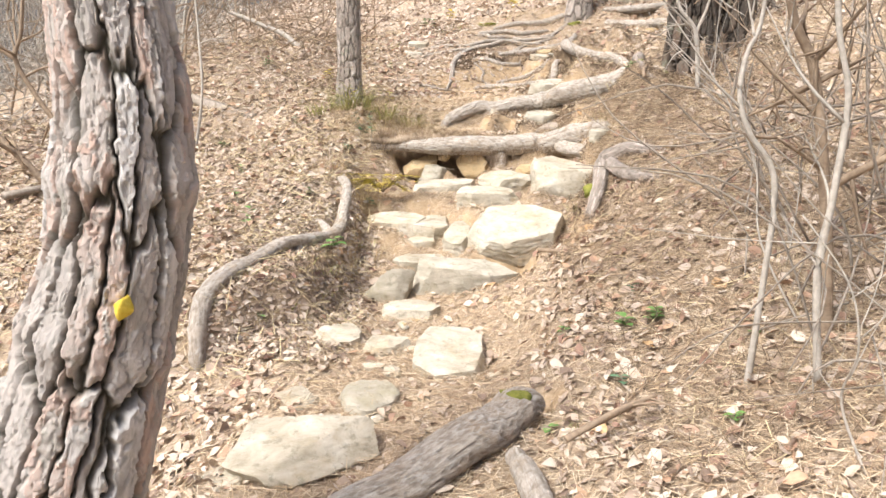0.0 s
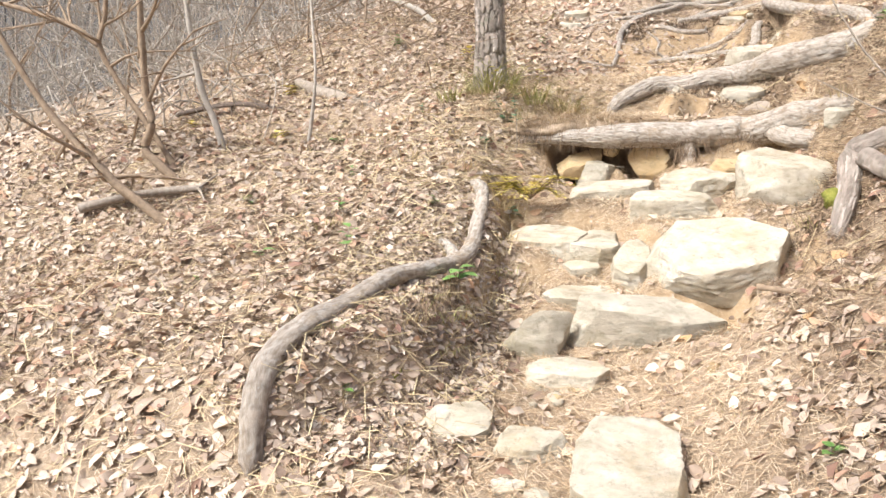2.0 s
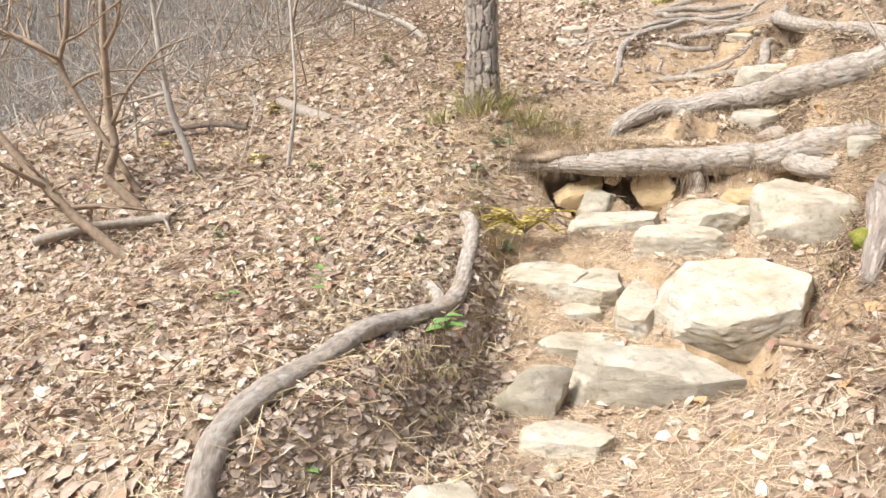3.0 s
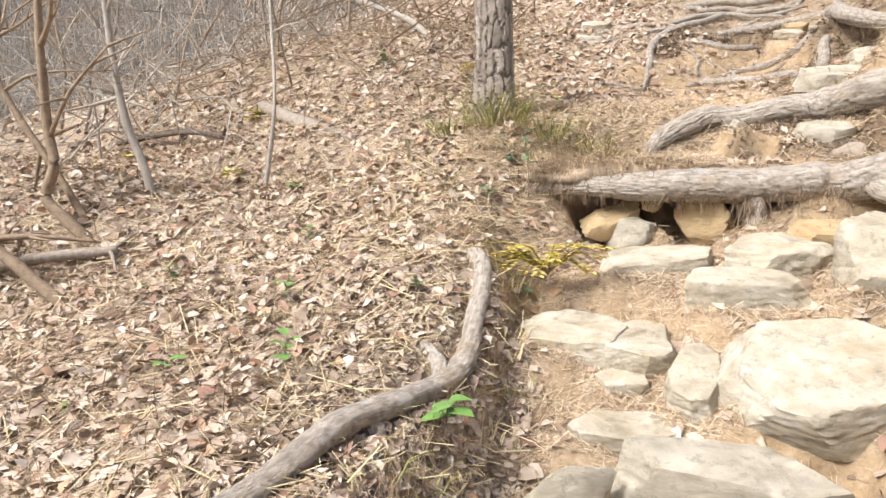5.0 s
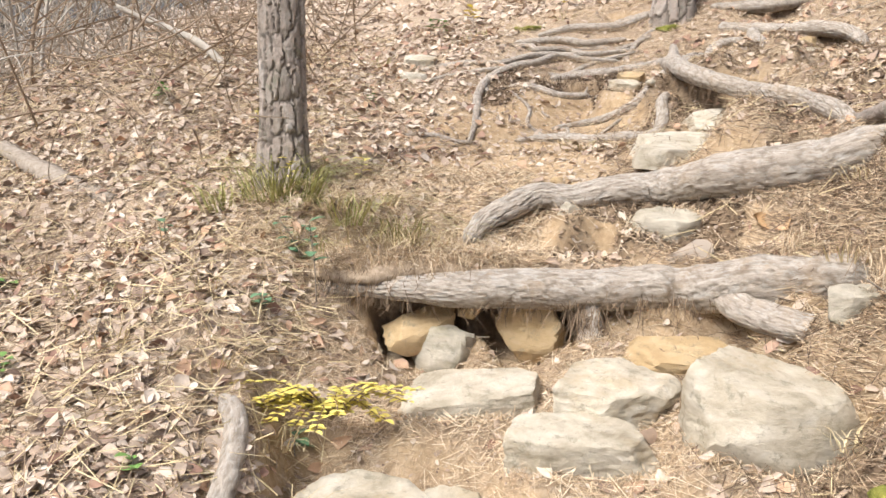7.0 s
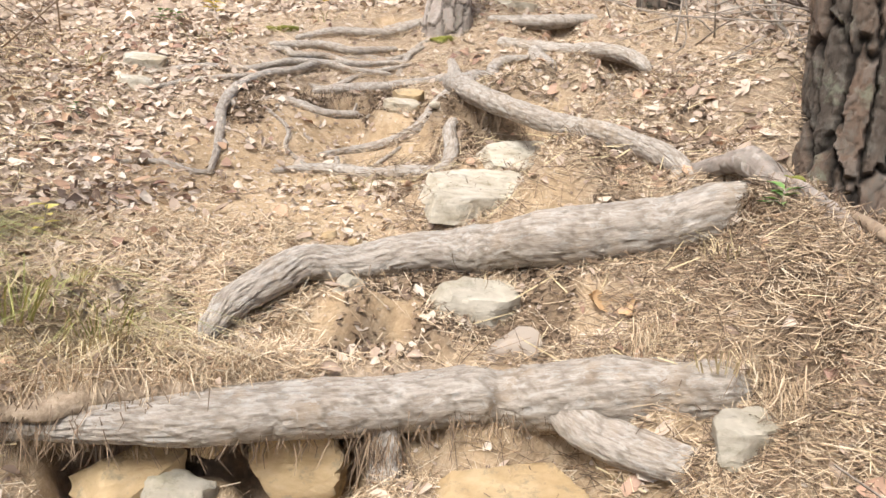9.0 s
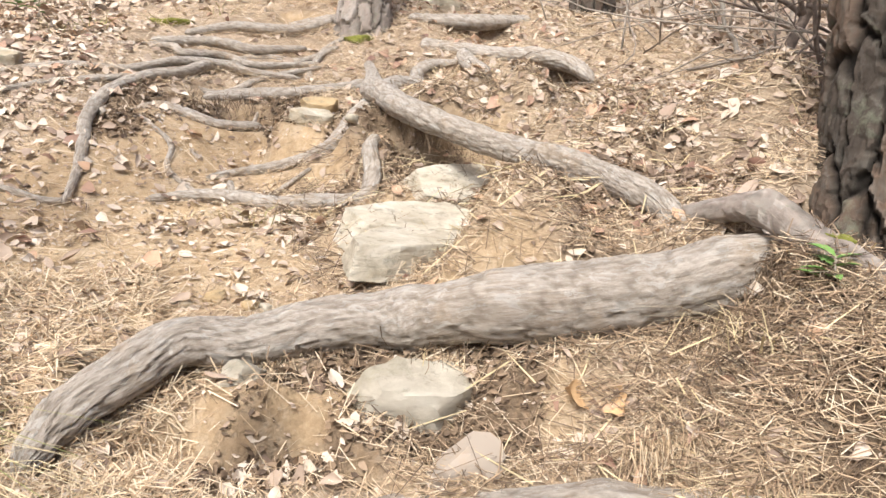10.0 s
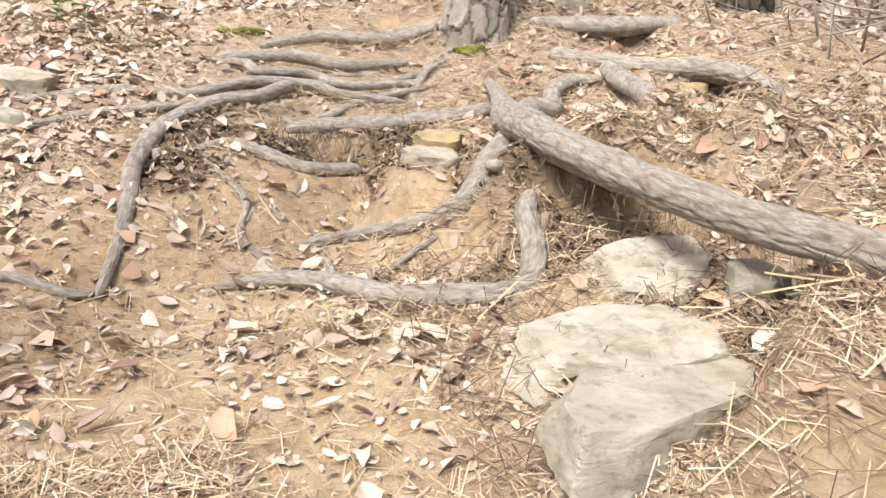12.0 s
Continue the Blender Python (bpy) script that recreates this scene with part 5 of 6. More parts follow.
bare_shrub([[(3.73, 9.0, 2.94), (3.64, 9.0, 3.17), (3.53, 9.0, 3.32), (3.42, 9.0, 4.0)]], 0.017, "pale thin sapling on the upper slope", M_PALETWIG, 7, 0.5, 110)
rng = np.random.default_rng(300)
for k in range(48):
    if k < 30:
        bx, by = rng.uniform(-6.5, -2.2), rng.uniform(6.8, 13)
    elif k < 38:
        bx, by = rng.uniform(2.4, 6.5), rng.uniform(6.6, 12.5)
    else:
        bx, by = rng.uniform(1.25, 2.3), rng.uniform(2.2, 4.4)
    bz = float(rough_height(np.array(bx), np.array(by)))
    tall, lean = rng.uniform(0.9, 2.6) * (0.6 if k >= 38 else 1), rng.normal(0, 0.35, 2)
    line = [(bx, by, bz)]
    for q in (0.25, 0.5, 0.75, 1.0):
        line.append((bx + lean[0] * tall * q + rng.normal(0, 0.05), by + lean[1] * tall * q + rng.normal(0, 0.05), bz + tall * q))
    bare_shrub([line], rng.uniform(0.006, 0.016) * (0.55 if k >= 38 else 1), L_SAP, (M_TWIG, M_BROWNTWIG, M_PALETWIG)[k % 3], 7, 0.55, 400 + k, level=1)


def dead_wood(points, radii, label, mat, seed, name="fallen_branch", twigs=3):
    shapes = [tube(points, radii, 9, 8, 0.1, seed)]
    shapes += twig_shapes(np.random.default_rng(seed), smooth_line(points, 2), radii[0], twigs, 0.22, 0)
    return tagged(part(name, joined(shapes), mat), label, "branch", "dead wood on the slope")


dead_wood([(-2.55, 9.55, 3.2), (-2.13, 9.38, 3.02), (-1.83, 9.26, 2.88), (-1.59, 9.14, 2.68), (-1.33, 9.0, 2.52)], [0.02, 0.025, 0.028, 0.03, 0.03], "pale fallen branch lying down the slope", M_PALETWIG, 1)
dead_wood([(-3.9, 8.2, 1.9), (-3.24, 8.09, 1.97), (-2.66, 7.82, 1.88)], [0.02, 0.022, 0.018], "thin dark fallen branch on the leaves", M_DARKTWIG, 2)
dead_wood([(-2.74, 8.34, 2.15), (-2.31, 8.0, 2.0), (-1.81, 7.65, 1.88)], [0.06, 0.06, 0.04], "short mossy fallen log on the slope", M_TWIG, 3, "fallen_log")
dead_wood([(-3.3, 5.9, 1.22), (-2.95, 6.05, 1.3), (-2.6, 6.2, 1.33)], [0.03, 0.03, 0.02], "short dead stick in the leaf litter", M_TWIG, 4)
dead_wood([(0.62, 5.12, 0.92), (0.76, 5.02, 0.92), (0.88, 4.88, 0.94)], [0.012, 0.014, 0.01], "brown forked stick beside the step", M_BROWNTWIG, 5)
dead_wood([(0.45, 2.72, 0.53), (0.65, 2.82, 0.6), (0.8, 2.86, 0.65)], [0.012, 0.014, 0.01], "brown stick lying in the needles", M_BROWNTWIG, 6)
dead_wood([(-1.95, 5.55, 1.13), (-1.75, 5.75, 1.2), (-1.55, 5.9, 1.24)], [0.02, 0.025, 0.015], "short dark stick in the leaf litter", M_BROWNTWIG, 7)
dead_wood([(1.56, 6.22, 2.2), (1.5, 6.05, 2.16), (1.47, 5.9, 2.1)], [0.012, 0.014, 0.01], "reddish broken stick leaning on a root", M_BROWNTWIG, 8, twigs=0)


# ---- grass and small plants ----
def blades(rng, n, tall, spread, width, droop):
    vs, fs = [], []
    for _ in range(int(0.55 * n)):
        a, r = rng.uniform(0, 6.28), spread * math.sqrt(rng.uniform(0, 1))
        o = np.array([r * math.cos(a), r * math.sin(a), -0.01])
        out = np.array([math.cos(a + rng.normal(0, 0.6)), math.sin(a + rng.normal(0, 0.6)), 0])
        h, side = tall * rng.uniform(0.5, 1.2), np.array([-out[1], out[0], 0]) * width * 0.5
        base = len(vs)
        for q in (0, 0.35, 0.7, 1.0):
            mid = o + out * (h * droop * q**1.8) + np.array([0, 0, h * (q - 0.75 * droop * q**2.2)])
            vs += [mid - side * (1 - 0.85 * q), mid + side * (1 - 0.85 * q)]
        fs += [(base + 2 * k, base + 2 * k + 1, base + 2 * k + 3, base + 2 * k + 2) for k in range(3)]
    return np.array(vs), np.array(fs)


def ground_z(x, y):
    x, y = np.array(float(x)), np.array(float(y))
    return float(np.maximum(rough_height(x, y), shelf(x, y)))


def grass_tuft(x, y, n, tall, spread, mat, label, seed, droop=0.7, lift=0.0, width=0.005):
    v, f = blades(np.random.default_rng(seed), n, tall, spread, width, droop)
    ob = new("grass_tuft", fast_mesh("grass_tuft", v, f, mat))
    ob.location = (x, y, ground_z(x, y) + lift)
    return tagged(ob, label, "grass", "grass tufts on the slope", "stuff")


G_GREEN, G_STRAW = "drooping tuft of green and yellow grass", "dry straw-coloured tuft of grass"
grass_tuft(-0.84, 7.20, 330, 0.5, 0.17, M_GRASS, "dense drooping grass tuft round the foot of a pine", 1, 0.95, width=0.006)
grass_tuft(-1.1, 7.22, 140, 0.34, 0.13, M_GRASS, G_GREEN, 2, 0.9, width=0.006)
grass_tuft(-0.72, 7.12, 150, 0.32, 0.14, M_STRAW, G_STRAW, 3, 0.95)
for k, (gx, gy, n, tall, mat) in enumerate(((-0.86, 4.55, 60, 0.14, M_STRAW), (-0.78, 4.85, 70, 0.16, M_GRASS), (-0.7, 5.1, 80, 0.18, M_STRAW), (-0.64, 5.35, 70, 0.16, M_STRAW), (-0.6, 5.65, 60, 0.16, M_GRASS), (-0.74, 4.68, 50, 0.12, M_GRASS), (-0.62, 5.85, 70, 0.17, M_STRAW), (-0.3, 7.05, 90, 0.2, M_STRAW), (-0.5, 7.08, 90, 0.22, M_STRAW), (-0.16, 7.12, 90, 0.2, M_STRAW), (-0.4, 7.0, 120, 0.26, M_STRAW), (-0.6, 7.0, 120, 0.26, M_STRAW), (-0.22, 6.98, 110, 0.24, M_STRAW), (-0.05, 6.97, 90, 0.2, M_STRAW), (-0.42, 7.18, 90, 0.2, M_STRAW), (-0.55, 7.24, 60, 0.18, M_GRASS), (0.42, 8.28, 60, 0.14, M_STRAW))):
    grass_tuft(gx, gy, n // 2, tall * 0.9, 0.1, mat, G_STRAW if mat is M_STRAW else G_GREEN, 60 + k, 0.95)
for k, (gx, gy, n, tall, mat) in enumerate(((-0.55, 6.95, 80, 0.28, M_STRAW), (-0.36, 6.93, 60, 0.26, M_STRAW), (-0.18, 6.95, 50, 0.24, M_STRAW), (-0.75, 6.9, 70, 0.24, M_STRAW), (-0.6, 6.88, 40, 0.26, M_GRASS), (-0.3, 7.15, 50, 0.16, M_GRASS), (-1.0, 6.6, 50, 0.2, M_STRAW), (-0.85, 6.2, 60, 0.2, M_STRAW), (-0.66, 6.12, 45, 0.2, M_STRAW), (-0.62, 5.72, 22, 0.3, M_STRAW), (-0.5, 5.6, 14, 0.32, M_STRAW), (-1.25, 6.3, 30, 0.26, M_STRAW), (-1.5, 6.6, 40, 0.18, M_GRASS), (0.58, 8.12, 40, 0.16, M_STRAW), (0.66, 8.05, 24, 0.14, M_GRASS), (-0.06, 9.95, 40, 0.22, M_GRASS), (0.12, 10.1, 40, 0.22, M_GRASS), (0.5, 10.3, 40, 0.16, M_GRASS), (-0.4, 9.0, 30, 0.16, M_GRASS), (-0.6, 9.8, 40, 0.2, M_GRASS), (0.85, 10.5, 30, 0.18, M_GRASS), (2.2, 10.4, 40, 0.26, M_STRAW), (1.25, 6.3, 60, 0.2, M_STRAW), (1.4, 6.45, 50, 0.18, M_STRAW), (1.05, 5.75, 40, 0.16, M_STRAW), (-1.1, 4.4, 40, 0.14, M_GRASS), (-0.85, 4.75, 36, 0.16, M_GRASS), (0.95, 5.6, 30, 0.14, M_GRASS), (-1.55, 5.6, 30, 0.2, M_GRASS), (0.6, 3.0, 20, 0.14, M_GRASS), (0.42, 4.3, 24, 0.1, M_STRAW))):
    grass_tuft(gx, gy, n, tall, 0.09, mat, G_STRAW if mat is M_STRAW else G_GREEN, 20 + k, 0.9, width=0.005)


for k, (gx, gy, n, tall, mat) in enumerate(((-0.52, 7.0, 110, 0.4, M_GRASS), (-0.36, 6.97, 130, 0.42, M_STRAW), (-0.2, 6.98, 100, 0.36, M_STRAW), (-0.3, 7.08, 80, 0.38, M_GRASS))):
    grass_tuft(gx, gy, n, tall, 0.1, mat, "long drooping straw-green grass on the turf lip", 160 + k, 1.0, width=0.006)


def leaf_blade(rng, o, head, size, width):
    """One small green leaf of ten corners, folded a little along its rib."""
    head = head / np.linalg.norm(head)
    side = np.cross(head, (0, 0, 1.0))
    side /= np.linalg.norm(side) + 1e-9
    up = np.cross(side, head)
    vs = []
    for q, w in ((0, 0.05), (0.25, 0.8), (0.5, 1.0), (0.75, 0.7), (1.0, 0.05)):
        mid = o + head * size * q - up * size * 0.2 * q * q
        for s in (-1, 0, 1):
            vs.append(mid + side * (s * w * width * size / 2) + up * (abs(s) * w * size * 0.08))
    return np.array(vs), [(3 * r + c, 3 * r + c + 1, 3 * r + c + 4, 3 * r + c + 3) for r in range(4) for c in range(2)]


def seedling(x, y, tall, count, size, mat, label, seed, width=0.8, lift=0.0, stems=1, spread=0.05):
    """A low plant: thin stems, every leaf a part."""
    rng = np.random.default_rng(seed)
    plant = new("small_plant")
    plant.location = (x, y, ground_z(x, y) + lift)
    for s in range(stems):
        foot = np.r_[rng.normal(0, spread, 2) if stems > 1 else (0, 0), -0.02]
        tip = foot + (rng.normal(0, 0.2) * tall, rng.normal(0, 0.2) * tall, tall)
        part("stem", tube([foot, (foot + tip) / 2 + rng.normal(0, 0.01, 3), tip], [0.003, 0.0025, 0.002], 5, 3, 0.05, seed), M_TWIG, plant)
        for k in range(count):
            q = 0.45 + 0.55 * (k + 1) / count
            a = k * 2.4 + seed + rng.normal(0, 0.3)
            head = np.array([math.cos(a), math.sin(a), rng.uniform(0.0, 0.5)])
            part("leaf", leaf_blade(rng, foot * (1 - q) + tip * q, head, size * rng.uniform(0.7, 1.2), width), mat, plant)
    return tagged(plant, label, "plant", "green seedlings on the slope")


P_GREEN, P_TEAL = "broad-leaved green seedling in the leaf litter", "dull green leafy sprig"
seedling(-0.72, 5.08, 0.12, 6, 0.085, M_GREEN, "bright green broad-leaved seedling beside a root", 1, 0.9, 0.1)
seedling(-1.78, 5.25, 0.07, 3, 0.07, M_GREEN, P_GREEN, 2)
seedling(-1.34, 5.22, 0.2, 6, 0.065, M_GREEN, "taller green seedling in the leaf litter", 3)
seedling(-1.85, 6.72, 0.06, 4, 0.06, M_GREEN, P_GREEN, 4)
seedling(-1.48, 5.7, 0.12, 4, 0.05, M_GREEN, P_GREEN, 5)
seedling(-0.66, 6.7, 0.32, 9, 0.055, M_TEAL, "dull green sprig hanging at the turf lip", 6, 0.8, 0.0, 2)
seedling(-0.60, 6.2, 0.08, 4, 0.07, M_TEAL, P_TEAL, 7)
seedling(-0.60, 7.3, 0.2, 7, 0.055, M_YELLOW, "yellow-green sprig beside the pine", 8, 0.8, 0.0, 3, 0.09)
seedling(0.84, 3.5, 0.08, 6, 0.055, M_GREEN, P_GREEN, 9)
seedling(0.61, 3.82, 0.06, 4, 0.04, M_GREEN, P_GREEN, 10)
seedling(0.93, 3.8, 0.06, 4, 0.04, M_TEAL, P_TEAL, 11)
seedling(0.42, 2.98, 0.05, 4, 0.05, M_GREEN, P_GREEN, 12)
seedling(-1.02, 2.75, 0.05, 3, 0.06, M_GREEN, P_GREEN, 13)
seedling(1.46, 6.38, 0.1, 9, 0.07, M_GREEN, "small green fern beside a root", 14, 0.4)
seedling(1.54, 7.6, 0.1, 5, 0.07, M_TEAL, "narrow-leaved sprig in the shade of a root", 15, 0.35)
seedling(1.64, 7.72, 0.12, 5, 0.07, M_TEAL, "narrow-leaved sprig in the shade of a root", 16, 0.35)
seedling(-2.9, 8.2, 0.14, 8, 0.08, M_YELLOW, "yellow-leaved low plant on the slope", 17, 0.8, 0, 2, 0.12)
seedling(-3.4, 7.6, 0.1, 6, 0.07, M_YELLOW, "yellow-leaved low plant on the slope", 18, 0.8)
seedling(0.1, 10.6, 0.2, 8, 0.08, M_YELLOW, "yellow-leaved low plant on the slope", 19, 0.8)
seedling(-1.0, 4.2, 0.06, 4, 0.06, M_GREEN, P_GREEN, 20)
seedling(1.3, 3.2, 0.06, 4, 0.05, M_GREEN, P_GREEN, 21)
seedling(-2.0, 5.0, 0.05, 3, 0.05, M_GREEN, P_GREEN, 22)


for k, (px, py, tall, count, size, mat) in enumerate(((-1.62, 6.2, 0.1, 5, 0.05, M_GREEN), (-2.2, 6.0, 0.08, 4, 0.055, M_GREEN), (-0.8, 6.5, 0.1, 5, 0.06, M_TEAL), (-1.3, 6.95, 0.12, 5, 0.05, M_TEAL), (-2.6, 7.4, 0.12, 7, 0.06, M_YELLOW), (1.0, 3.4, 0.1, 7, 0.055, M_GREEN), (0.75, 3.15, 0.06, 4, 0.045, M_TEAL), (-1.2, 8.3, 0.16, 7, 0.06, M_YELLOW), (-0.25, 10.2, 0.16, 7, 0.06, M_GREEN), (-0.6, 8.9, 0.1, 5, 0.05, M_GREEN), (1.05, 2.7, 0.07, 5, 0.05, M_GREEN), (-0.95, 5.75, 0.09, 4, 0.045, M_GREEN), (-1.9, 8.6, 0.14, 6, 0.06, M_GREEN), (0.9, 10.9, 0.2, 8, 0.07, M_YELLOW))):
    seedling(px, py, tall, count, size, mat, "yellow-leaved seedling in the leaf litter" if mat is M_YELLOW else P_GREEN if mat is M_GREEN else P_TEAL, 30 + k, 0.8, 0.0, 2 if count > 5 else 1, 0.06)


def yellow_shrub(place, seed):
    """A low spray of yellow leaflets on thin arching twigs."""
    rng = np.random.default_rng(seed)
    shrub = new("yellow_shrub")
    shrub.location = place
    for k in range(22):
        a = rng.uniform(-0.5, 3.6)
        reach = rng.uniform(0.12, 0.3)
        tip = np.array([math.cos(a) * reach * 1.1, -abs(math.sin(a)) * reach * 0.7, rng.uniform(0.0, 0.14)])
        pts = [np.zeros(3), tip * 0.5 + (0, 0, 0.06), tip]
        twig = part("twig", tube(pts, [0.003, 0.0025, 0.0015], 5, 4, 0.05, k), M_BROWNTWIG, shrub)
        line = smooth_line(pts, 7)
        for p in line[3:]:
            for s in (-1, 1):
                part("leaflet", leaf_blade(rng, p, np.array([s * rng.uniform(0.5, 1), -rng.uniform(0, 0.8), rng.uniform(0.0, 0.5)]), rng.uniform(0.024, 0.04), 0.6), M_YELLOW, twig)
    return tagged(shrub, "low shrub with bright yellow feathery leaflets", "shrub")


yellow_shrub((-0.48, 6.22, 1.24), 5)


def moss_patch(place, size, seed):
    v, f = rock_shape(size, seed, 2.0, 0, 0.14, 3)
    ob = part("moss_patch", (v, f), M_MOSS)
    ob.location = place if place[1] < 9 else (place[0], place[1], ground_z(place[0], place[1]) - 0.01)
    return tagged(ob, "cushion of yellow-green moss", "moss", "moss cushions")


moss_patch((0.30, 3.12, 0.555), (0.14, 0.12, 0.06), 1)
moss_patch((1.74, 6.44, 2.17), (0.12, 0.16, 0.05), 2)
moss_patch((1.66, 6.3, 2.13), (0.08, 0.14, 0.04), 3)
moss_patch((1.82, 6.38, 2.12), (0.16, 0.1, 0.05), 8)
moss_patch((1.57, 6.44, 2.275), (0.05, 0.12, 0.03), 9)
moss_patch((1.6, 9.95, 3.12), (0.2, 0.14, 0.06), 4)
moss_patch((0.55, 10.35, 3.2), (0.25, 0.16, 0.06), 5)
moss_patch((-0.9, 4.42, 0.68), (0.14, 0.1, 0.08), 6)
moss_patch((1.04, 5.5, 1.26), (0.12, 0.1, 0.12), 7)


def fallen_leaf(x, y, size, yaw, label, mat, seed, lift=0.02, roll=0):
    """One large dry leaf with a raised rib and lobed rim."""
    rng = np.random.default_rng(seed)
    rows, vs = 7, []
    for r in range(rows):
        q = r / (rows - 1)
        w = (math.sin(math.pi * min(0.98, q * 0.95 + 0.04)) ** 0.8) * 0.32 * (1 + 0.18 * math.sin(q * 19 + seed))
        for s in (-1, -0.5, 0, 0.5, 1):
            vs.append((s * w * size, (q - 0.5) * size, size * (0.10 * s * s + 0.06 * math.sin(q * 5 + seed) + rng.normal(0, 0.012))))
    fs = [(5 * r + c, 5 * r + c + 1, 5 * r + c + 6, 5 * r + c + 5) for r in range(rows - 1) for c in range(4)]
    ob = part("dry_leaf", (np.array(vs), fs), mat)
    gx, gy = slope_at(np.array(float(x)), np.array(float(y)), 0.06)
    ob.matrix_world = pose(x, y, ground_z(x, y) + lift, math.degrees(math.atan(float(gy))) * 0.9, -math.degrees(math.atan(float(gx))) * 0.9 + roll, yaw)
    return tagged(ob, label, "leaf", "large dry leaves on the trail")


for k, (lx, ly, size, yaw, pale) in enumerate(((0.36, 8.22, 0.11, 30, 1), (0.60, 8.02, 0.09, 70, 1), (0.72, 8.0, 0.08, -20, 1), (0.76, 7.98, 0.09, 40, 1), (1.05, 6.62, 0.1, 10, 0), (1.15, 6.75, 0.11, 70, 0), (1.22, 6.7, 0.1, -40, 0), (0.6, 7.05, 0.06, 80, 1), (0.66, 7.06, 0.06, 20, 1), (0.5, 7.5, 0.07, 10, 1), (0.2, 7.6, 0.08, 80, 1), (0.9, 7.62, 0.07, 50, 1), (0.22, 8.7, 0.08, 5, 1), (0.95, 5.1, 0.09, 30, 0), (0.3, 5.0, 0.08, 100, 0), (-0.35, 4.45, 0.08, 40, 0), (0.72, 4.6, 0.09, -30, 0), (0.6, 2.9, 0.1, 20, 0), (0.9, 3.3, 0.09, 80, 0), (1.28, 3.6, 0.1, 10, 0))):
    fallen_leaf(lx, ly, size, yaw, "large bleached dry leaf on the trail" if pale else "large tan dry leaf on the trail", M_PALELEAF if pale else M_TANLEAF, 900 + k)


# ---- hanging rootlets under the lips ----
def rootlets(rng, line, n, reach, width):
    vs, fs = [], []
    line = smooth_line(line, 10)
    for _ in range(n):
        o = line[int(rng.integers(len(line)))] + rng.normal(0, 0.025, 3)
        d = np.array([rng.normal(0, 0.35), rng.normal(-0.15, 0.2), -1.0]) * reach * rng.uniform(0.3, 1.3)
        base, side = len(vs), np.array([1, rng.normal(0, 0.4), 0]) * width * 0.5
        for q in (0, 0.5, 1.0):
            mid = o + d * q + np.array([rng.normal(0, 0.012), rng.normal(0, 0.008), 0]) * q
            vs += [mid - side * (1 - 0.6 * q), mid + side * (1 - 0.6 * q)]
        fs += [(base, base + 1, base + 3, base + 2), (base + 2, base + 3, base + 5, base + 4)]
    return np.array(vs), np.array(fs)


rng = np.random.default_rng(55)
heap("hanging_rootlets", "fringe of fine rootlets and needles under the lips", M_ROOTLET, [rootlets(rng, [(-0.75, 6.82, 1.66), (-0.4, 6.74, 1.64), (0.0, 6.75, 1.62)], 900, 0.09, 0.003), rootlets(rng, [(0.0, 6.7, 1.58), (0.5, 6.68, 1.58), (1.0, 6.56, 1.6)], 420, 0.06, 0.003), rootlets(rng, [(0.42, 6.68, 1.54), (0.5, 6.66, 1.46)], 160, 0.12, 0.003), rootlets(rng, [(1.27, 8.4, 2.58), (1.36, 8.0, 2.5), (1.46, 7.72, 2.44), (1.54, 7.45, 2.39)], 150, 0.07, 0.0025), rootlets(rng, [(0.2, 9.2, 2.6), (0.7, 9.35, 2.66), (1.2, 9.2, 2.7)], 420, 0.08, 0.003), rootlets(rng, [(0.4, 7.16, 1.9), (0.9, 7.06, 1.94), (1.5, 6.7, 2.04)], 260, 0.05, 0.003), rootlets(rng, [(-0.8, 4.6, 0.9), (-0.74, 5.4, 0.98), (-0.7, 6.0, 1.2)], 300, 0.08, 0.003)])


heap("lip_needles", "pale needles and straw hanging over the turf lip", M_NEEDLE, [rootlets(rng, [(-0.85, 6.9, 1.76), (-0.5, 6.78, 1.72), (-0.1, 6.78, 1.72), (0.15, 6.8, 1.7)], 1300, 0.10, 0.0024), rootlets(rng, [(1.15, 6.5, 1.86), (1.3, 6.3, 1.84), (1.35, 6.0, 1.78)], 500, 0.10, 0.0022)])


# ---- far woods ----
def woods(rng, n, inner, outer, tall, thick):
    shapes = []
    while len(shapes) < 8 * n:
        a, r = rng.choice([rng.uniform(-1.35, -0.1), rng.uniform(-1.35, -0.35), rng.uniform(-0.1, 1.3)]), math.sqrt(rng.uniform(inner**2, outer**2))
        bx, by = r * math.sin(a), 5 + r * math.cos(a)
        if -3.4 < bx < 4.5 and by < 17:
            continue
        bz, h = ground_z(bx, by), tall * rng.uniform(0.5, 1.3)
        lean = rng.normal(0, 0.26, 2) * h
        rr = thick * rng.uniform(0.4, 1.3)
        shapes.append(tube([(bx, by, bz - 0.1), (bx + lean[0] * 0.4, by + lean[1] * 0.4, bz + h * 0.5), (bx + lean[0], by + lean[1], bz + h)], [rr, rr * 0.7, rr * 0.2], 4, 2, 0.05, len(shapes)))
        line = np.array([(bx, by, bz + h * 0.1), (bx + lean[0], by + lean[1], bz + h)])
        shapes += twig_shapes(rng, line, rr * 0.7, 7, h * 0.4, 0, 0.0, 3, 2)
    return joined(shapes)


rng = np.random.default_rng(8)
tagged(part("far_woods", woods(rng, 1300, 8.0, 24, 2.6, 0.013), M_TWIG), "bare grey brushwood thickening up the hillside", "woods", kind="stuff")
tagged(part("distant_forest", woods(rng, 420, 22, 70, 9.0, 0.06), M_FARWOOD), "bare grey forest on the far hillside", "woods", kind="stuff")


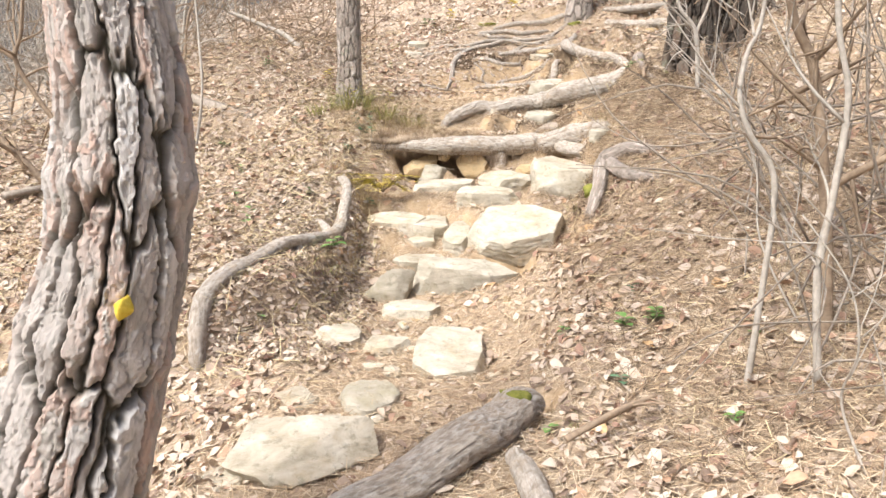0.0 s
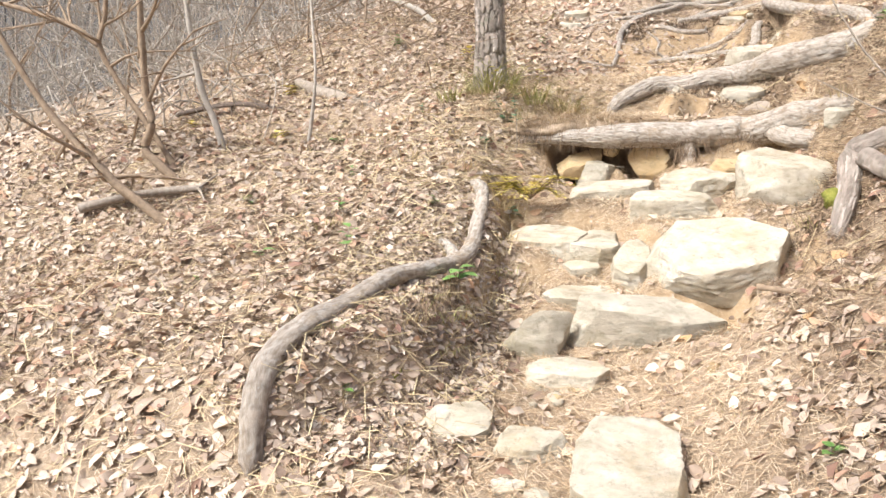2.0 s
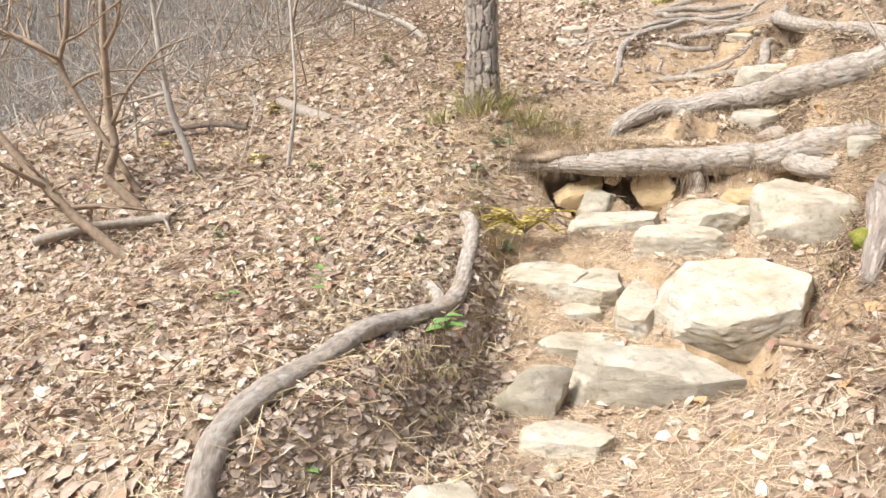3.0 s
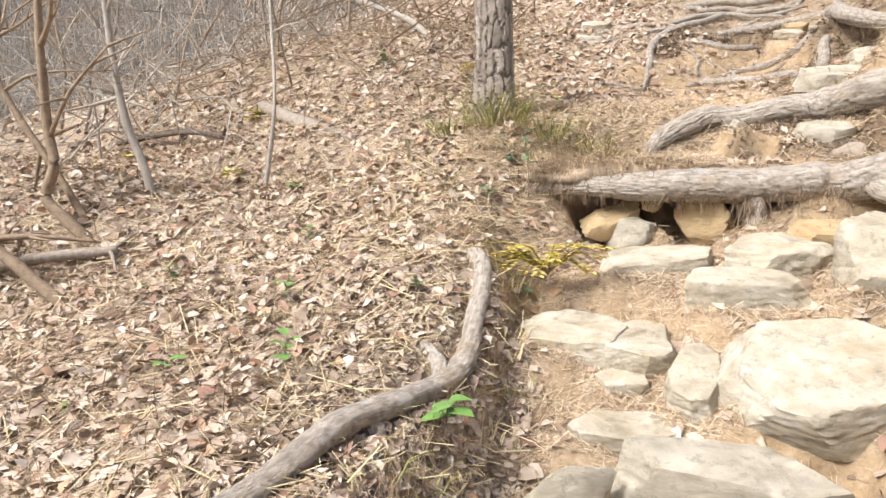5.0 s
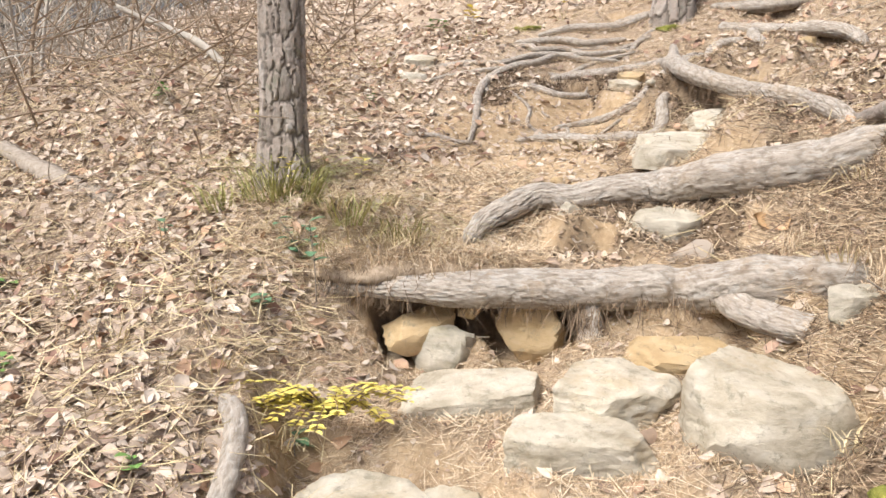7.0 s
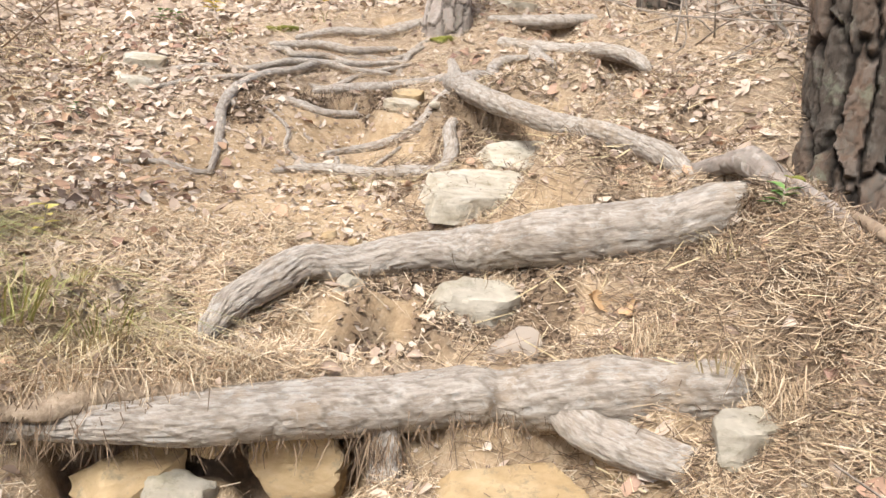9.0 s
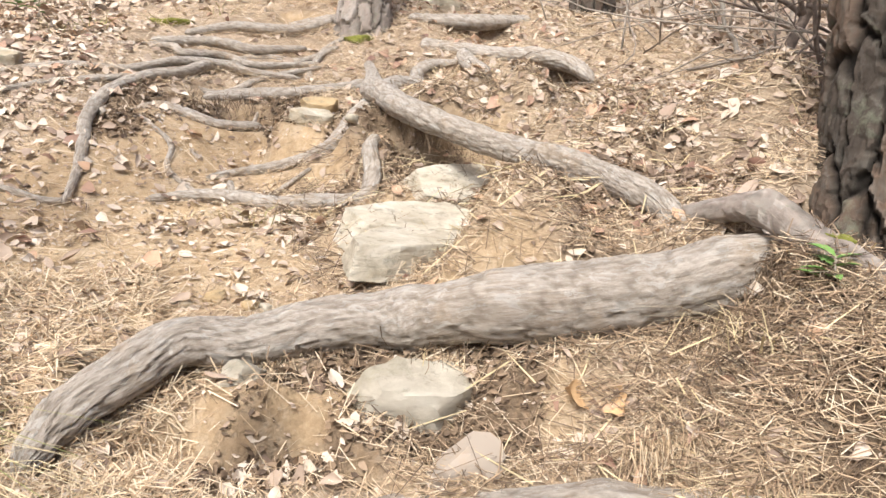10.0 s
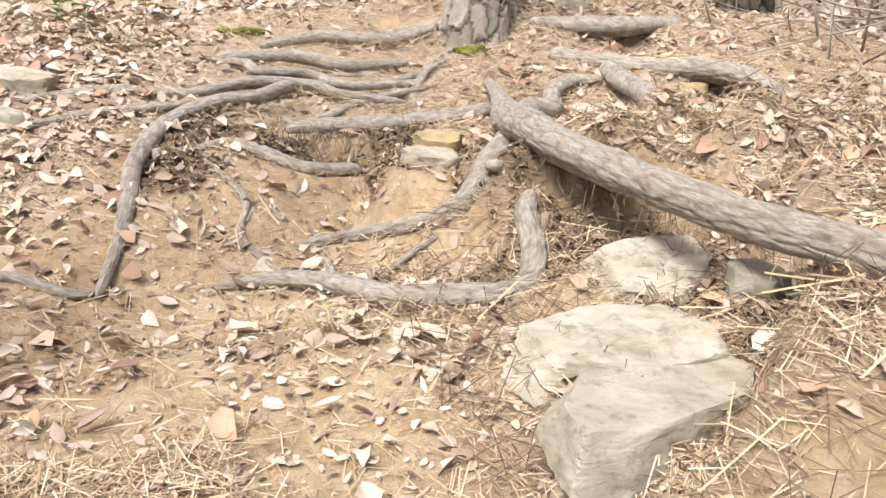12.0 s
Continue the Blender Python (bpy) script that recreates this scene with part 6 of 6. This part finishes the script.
def tangle(rng, n, x0, x1, y0, y1):
    """Thin arching twigs tangled over the ground."""
    shapes = []
    for k in range(n):
        bx, by = rng.uniform(x0, x1), rng.uniform(y0, y1)
        o = np.array([bx, by, ground_z(bx, by) + rng.uniform(0, 0.5)])
        d = rng.normal(0, 1, 3) + (0, 0, 0.7)
        d /= np.linalg.norm(d)
        n_long, bend = rng.uniform(0.5, 1.7), rng.normal(0, 0.3, 3)
        r = rng.uniform(0.003, 0.008)
        shapes.append(tube([o, o + d * n_long * 0.5 + bend * n_long * 0.4, o + d * n_long + (0, 0, -0.12)], [r, r * 0.8, r * 0.3], 3, 4, 0.05, k))
    return joined(shapes)


rng = np.random.default_rng(31)
tagged(part("brush_thicket", tangle(rng, 1000, -8.5, -2.9, 7.4, 13.0), M_PALETWIG), "tangle of thin bare twigs over the slope", "brush", kind="stuff")
tagged(part("brush_thicket", tangle(rng, 340, 2.6, 6.5, 7.0, 12.5), M_TWIG), "tangle of thin bare twigs over the slope", "brush", kind="stuff")
tagged(part("brush_thicket", tangle(rng, 110, 1.35, 2.6, 2.2, 4.8), M_TWIG), "tangle of thin bare twigs beside the path", "brush", kind="stuff")

tagged(part("brush_thicket", tangle(rng, 260, -3.4, -0.9, 7.9, 12.5), M_BROWNTWIG), "thin bare undergrowth twigs among the leaves", "brush", kind="stuff")

# ---- pebbles ----
for k, (px, py, size) in enumerate(((-0.09, 3.48, 0.07), (0.24, 3.7, 0.09), (-0.64, 3.38, 0.05), (-0.27, 3.28, 0.09), (-0.37, 4.06, 0.06), (-0.24, 4.72, 0.06), (-0.79, 4.02, 0.08), (-0.79, 3.67, 0.06), (-0.61, 3.5, 0.07), (-0.43, 3.63, 0.04), (-0.24, 4.71, 0.08), (-0.16, 4.78, 0.07), (0.02, 4.68, 0.06), (0.53, 4.35, 0.08), (0.39, 4.68, 0.06), (0.22, 4.92, 0.06), (-0.33, 4.67, 0.05), (0.52, 7.43, 0.06), (0.56, 7.42, 0.05), (0.35, 7.47, 0.05), (0.43, 7.48, 0.08), (0.87, 7.86, 0.05), (0.45, 7.35, 0.06), (0.21, 7.38, 0.09), (0.14, 7.48, 0.09), (1.12, 8.48, 0.08), (0.87, 8.06, 0.07))):
    rng = np.random.default_rng(700 + k)
    v, f = rock_shape((size, size * 0.75, size * 0.5), 700 + k, 2.6, 8, 0.05, 2)
    ob = part("pebble", (v, f), (M_STONE, M_STONE, M_OCHRE)[k % 3])
    ob.matrix_world = pose(px, py, ground_z(px, py) + size * 0.1, rng.uniform(-8, 14), rng.uniform(-10, 10), rng.uniform(0, 180))
    tagged(ob, "small pale pebble lying on the trail", "stone", "pebbles on the trail")
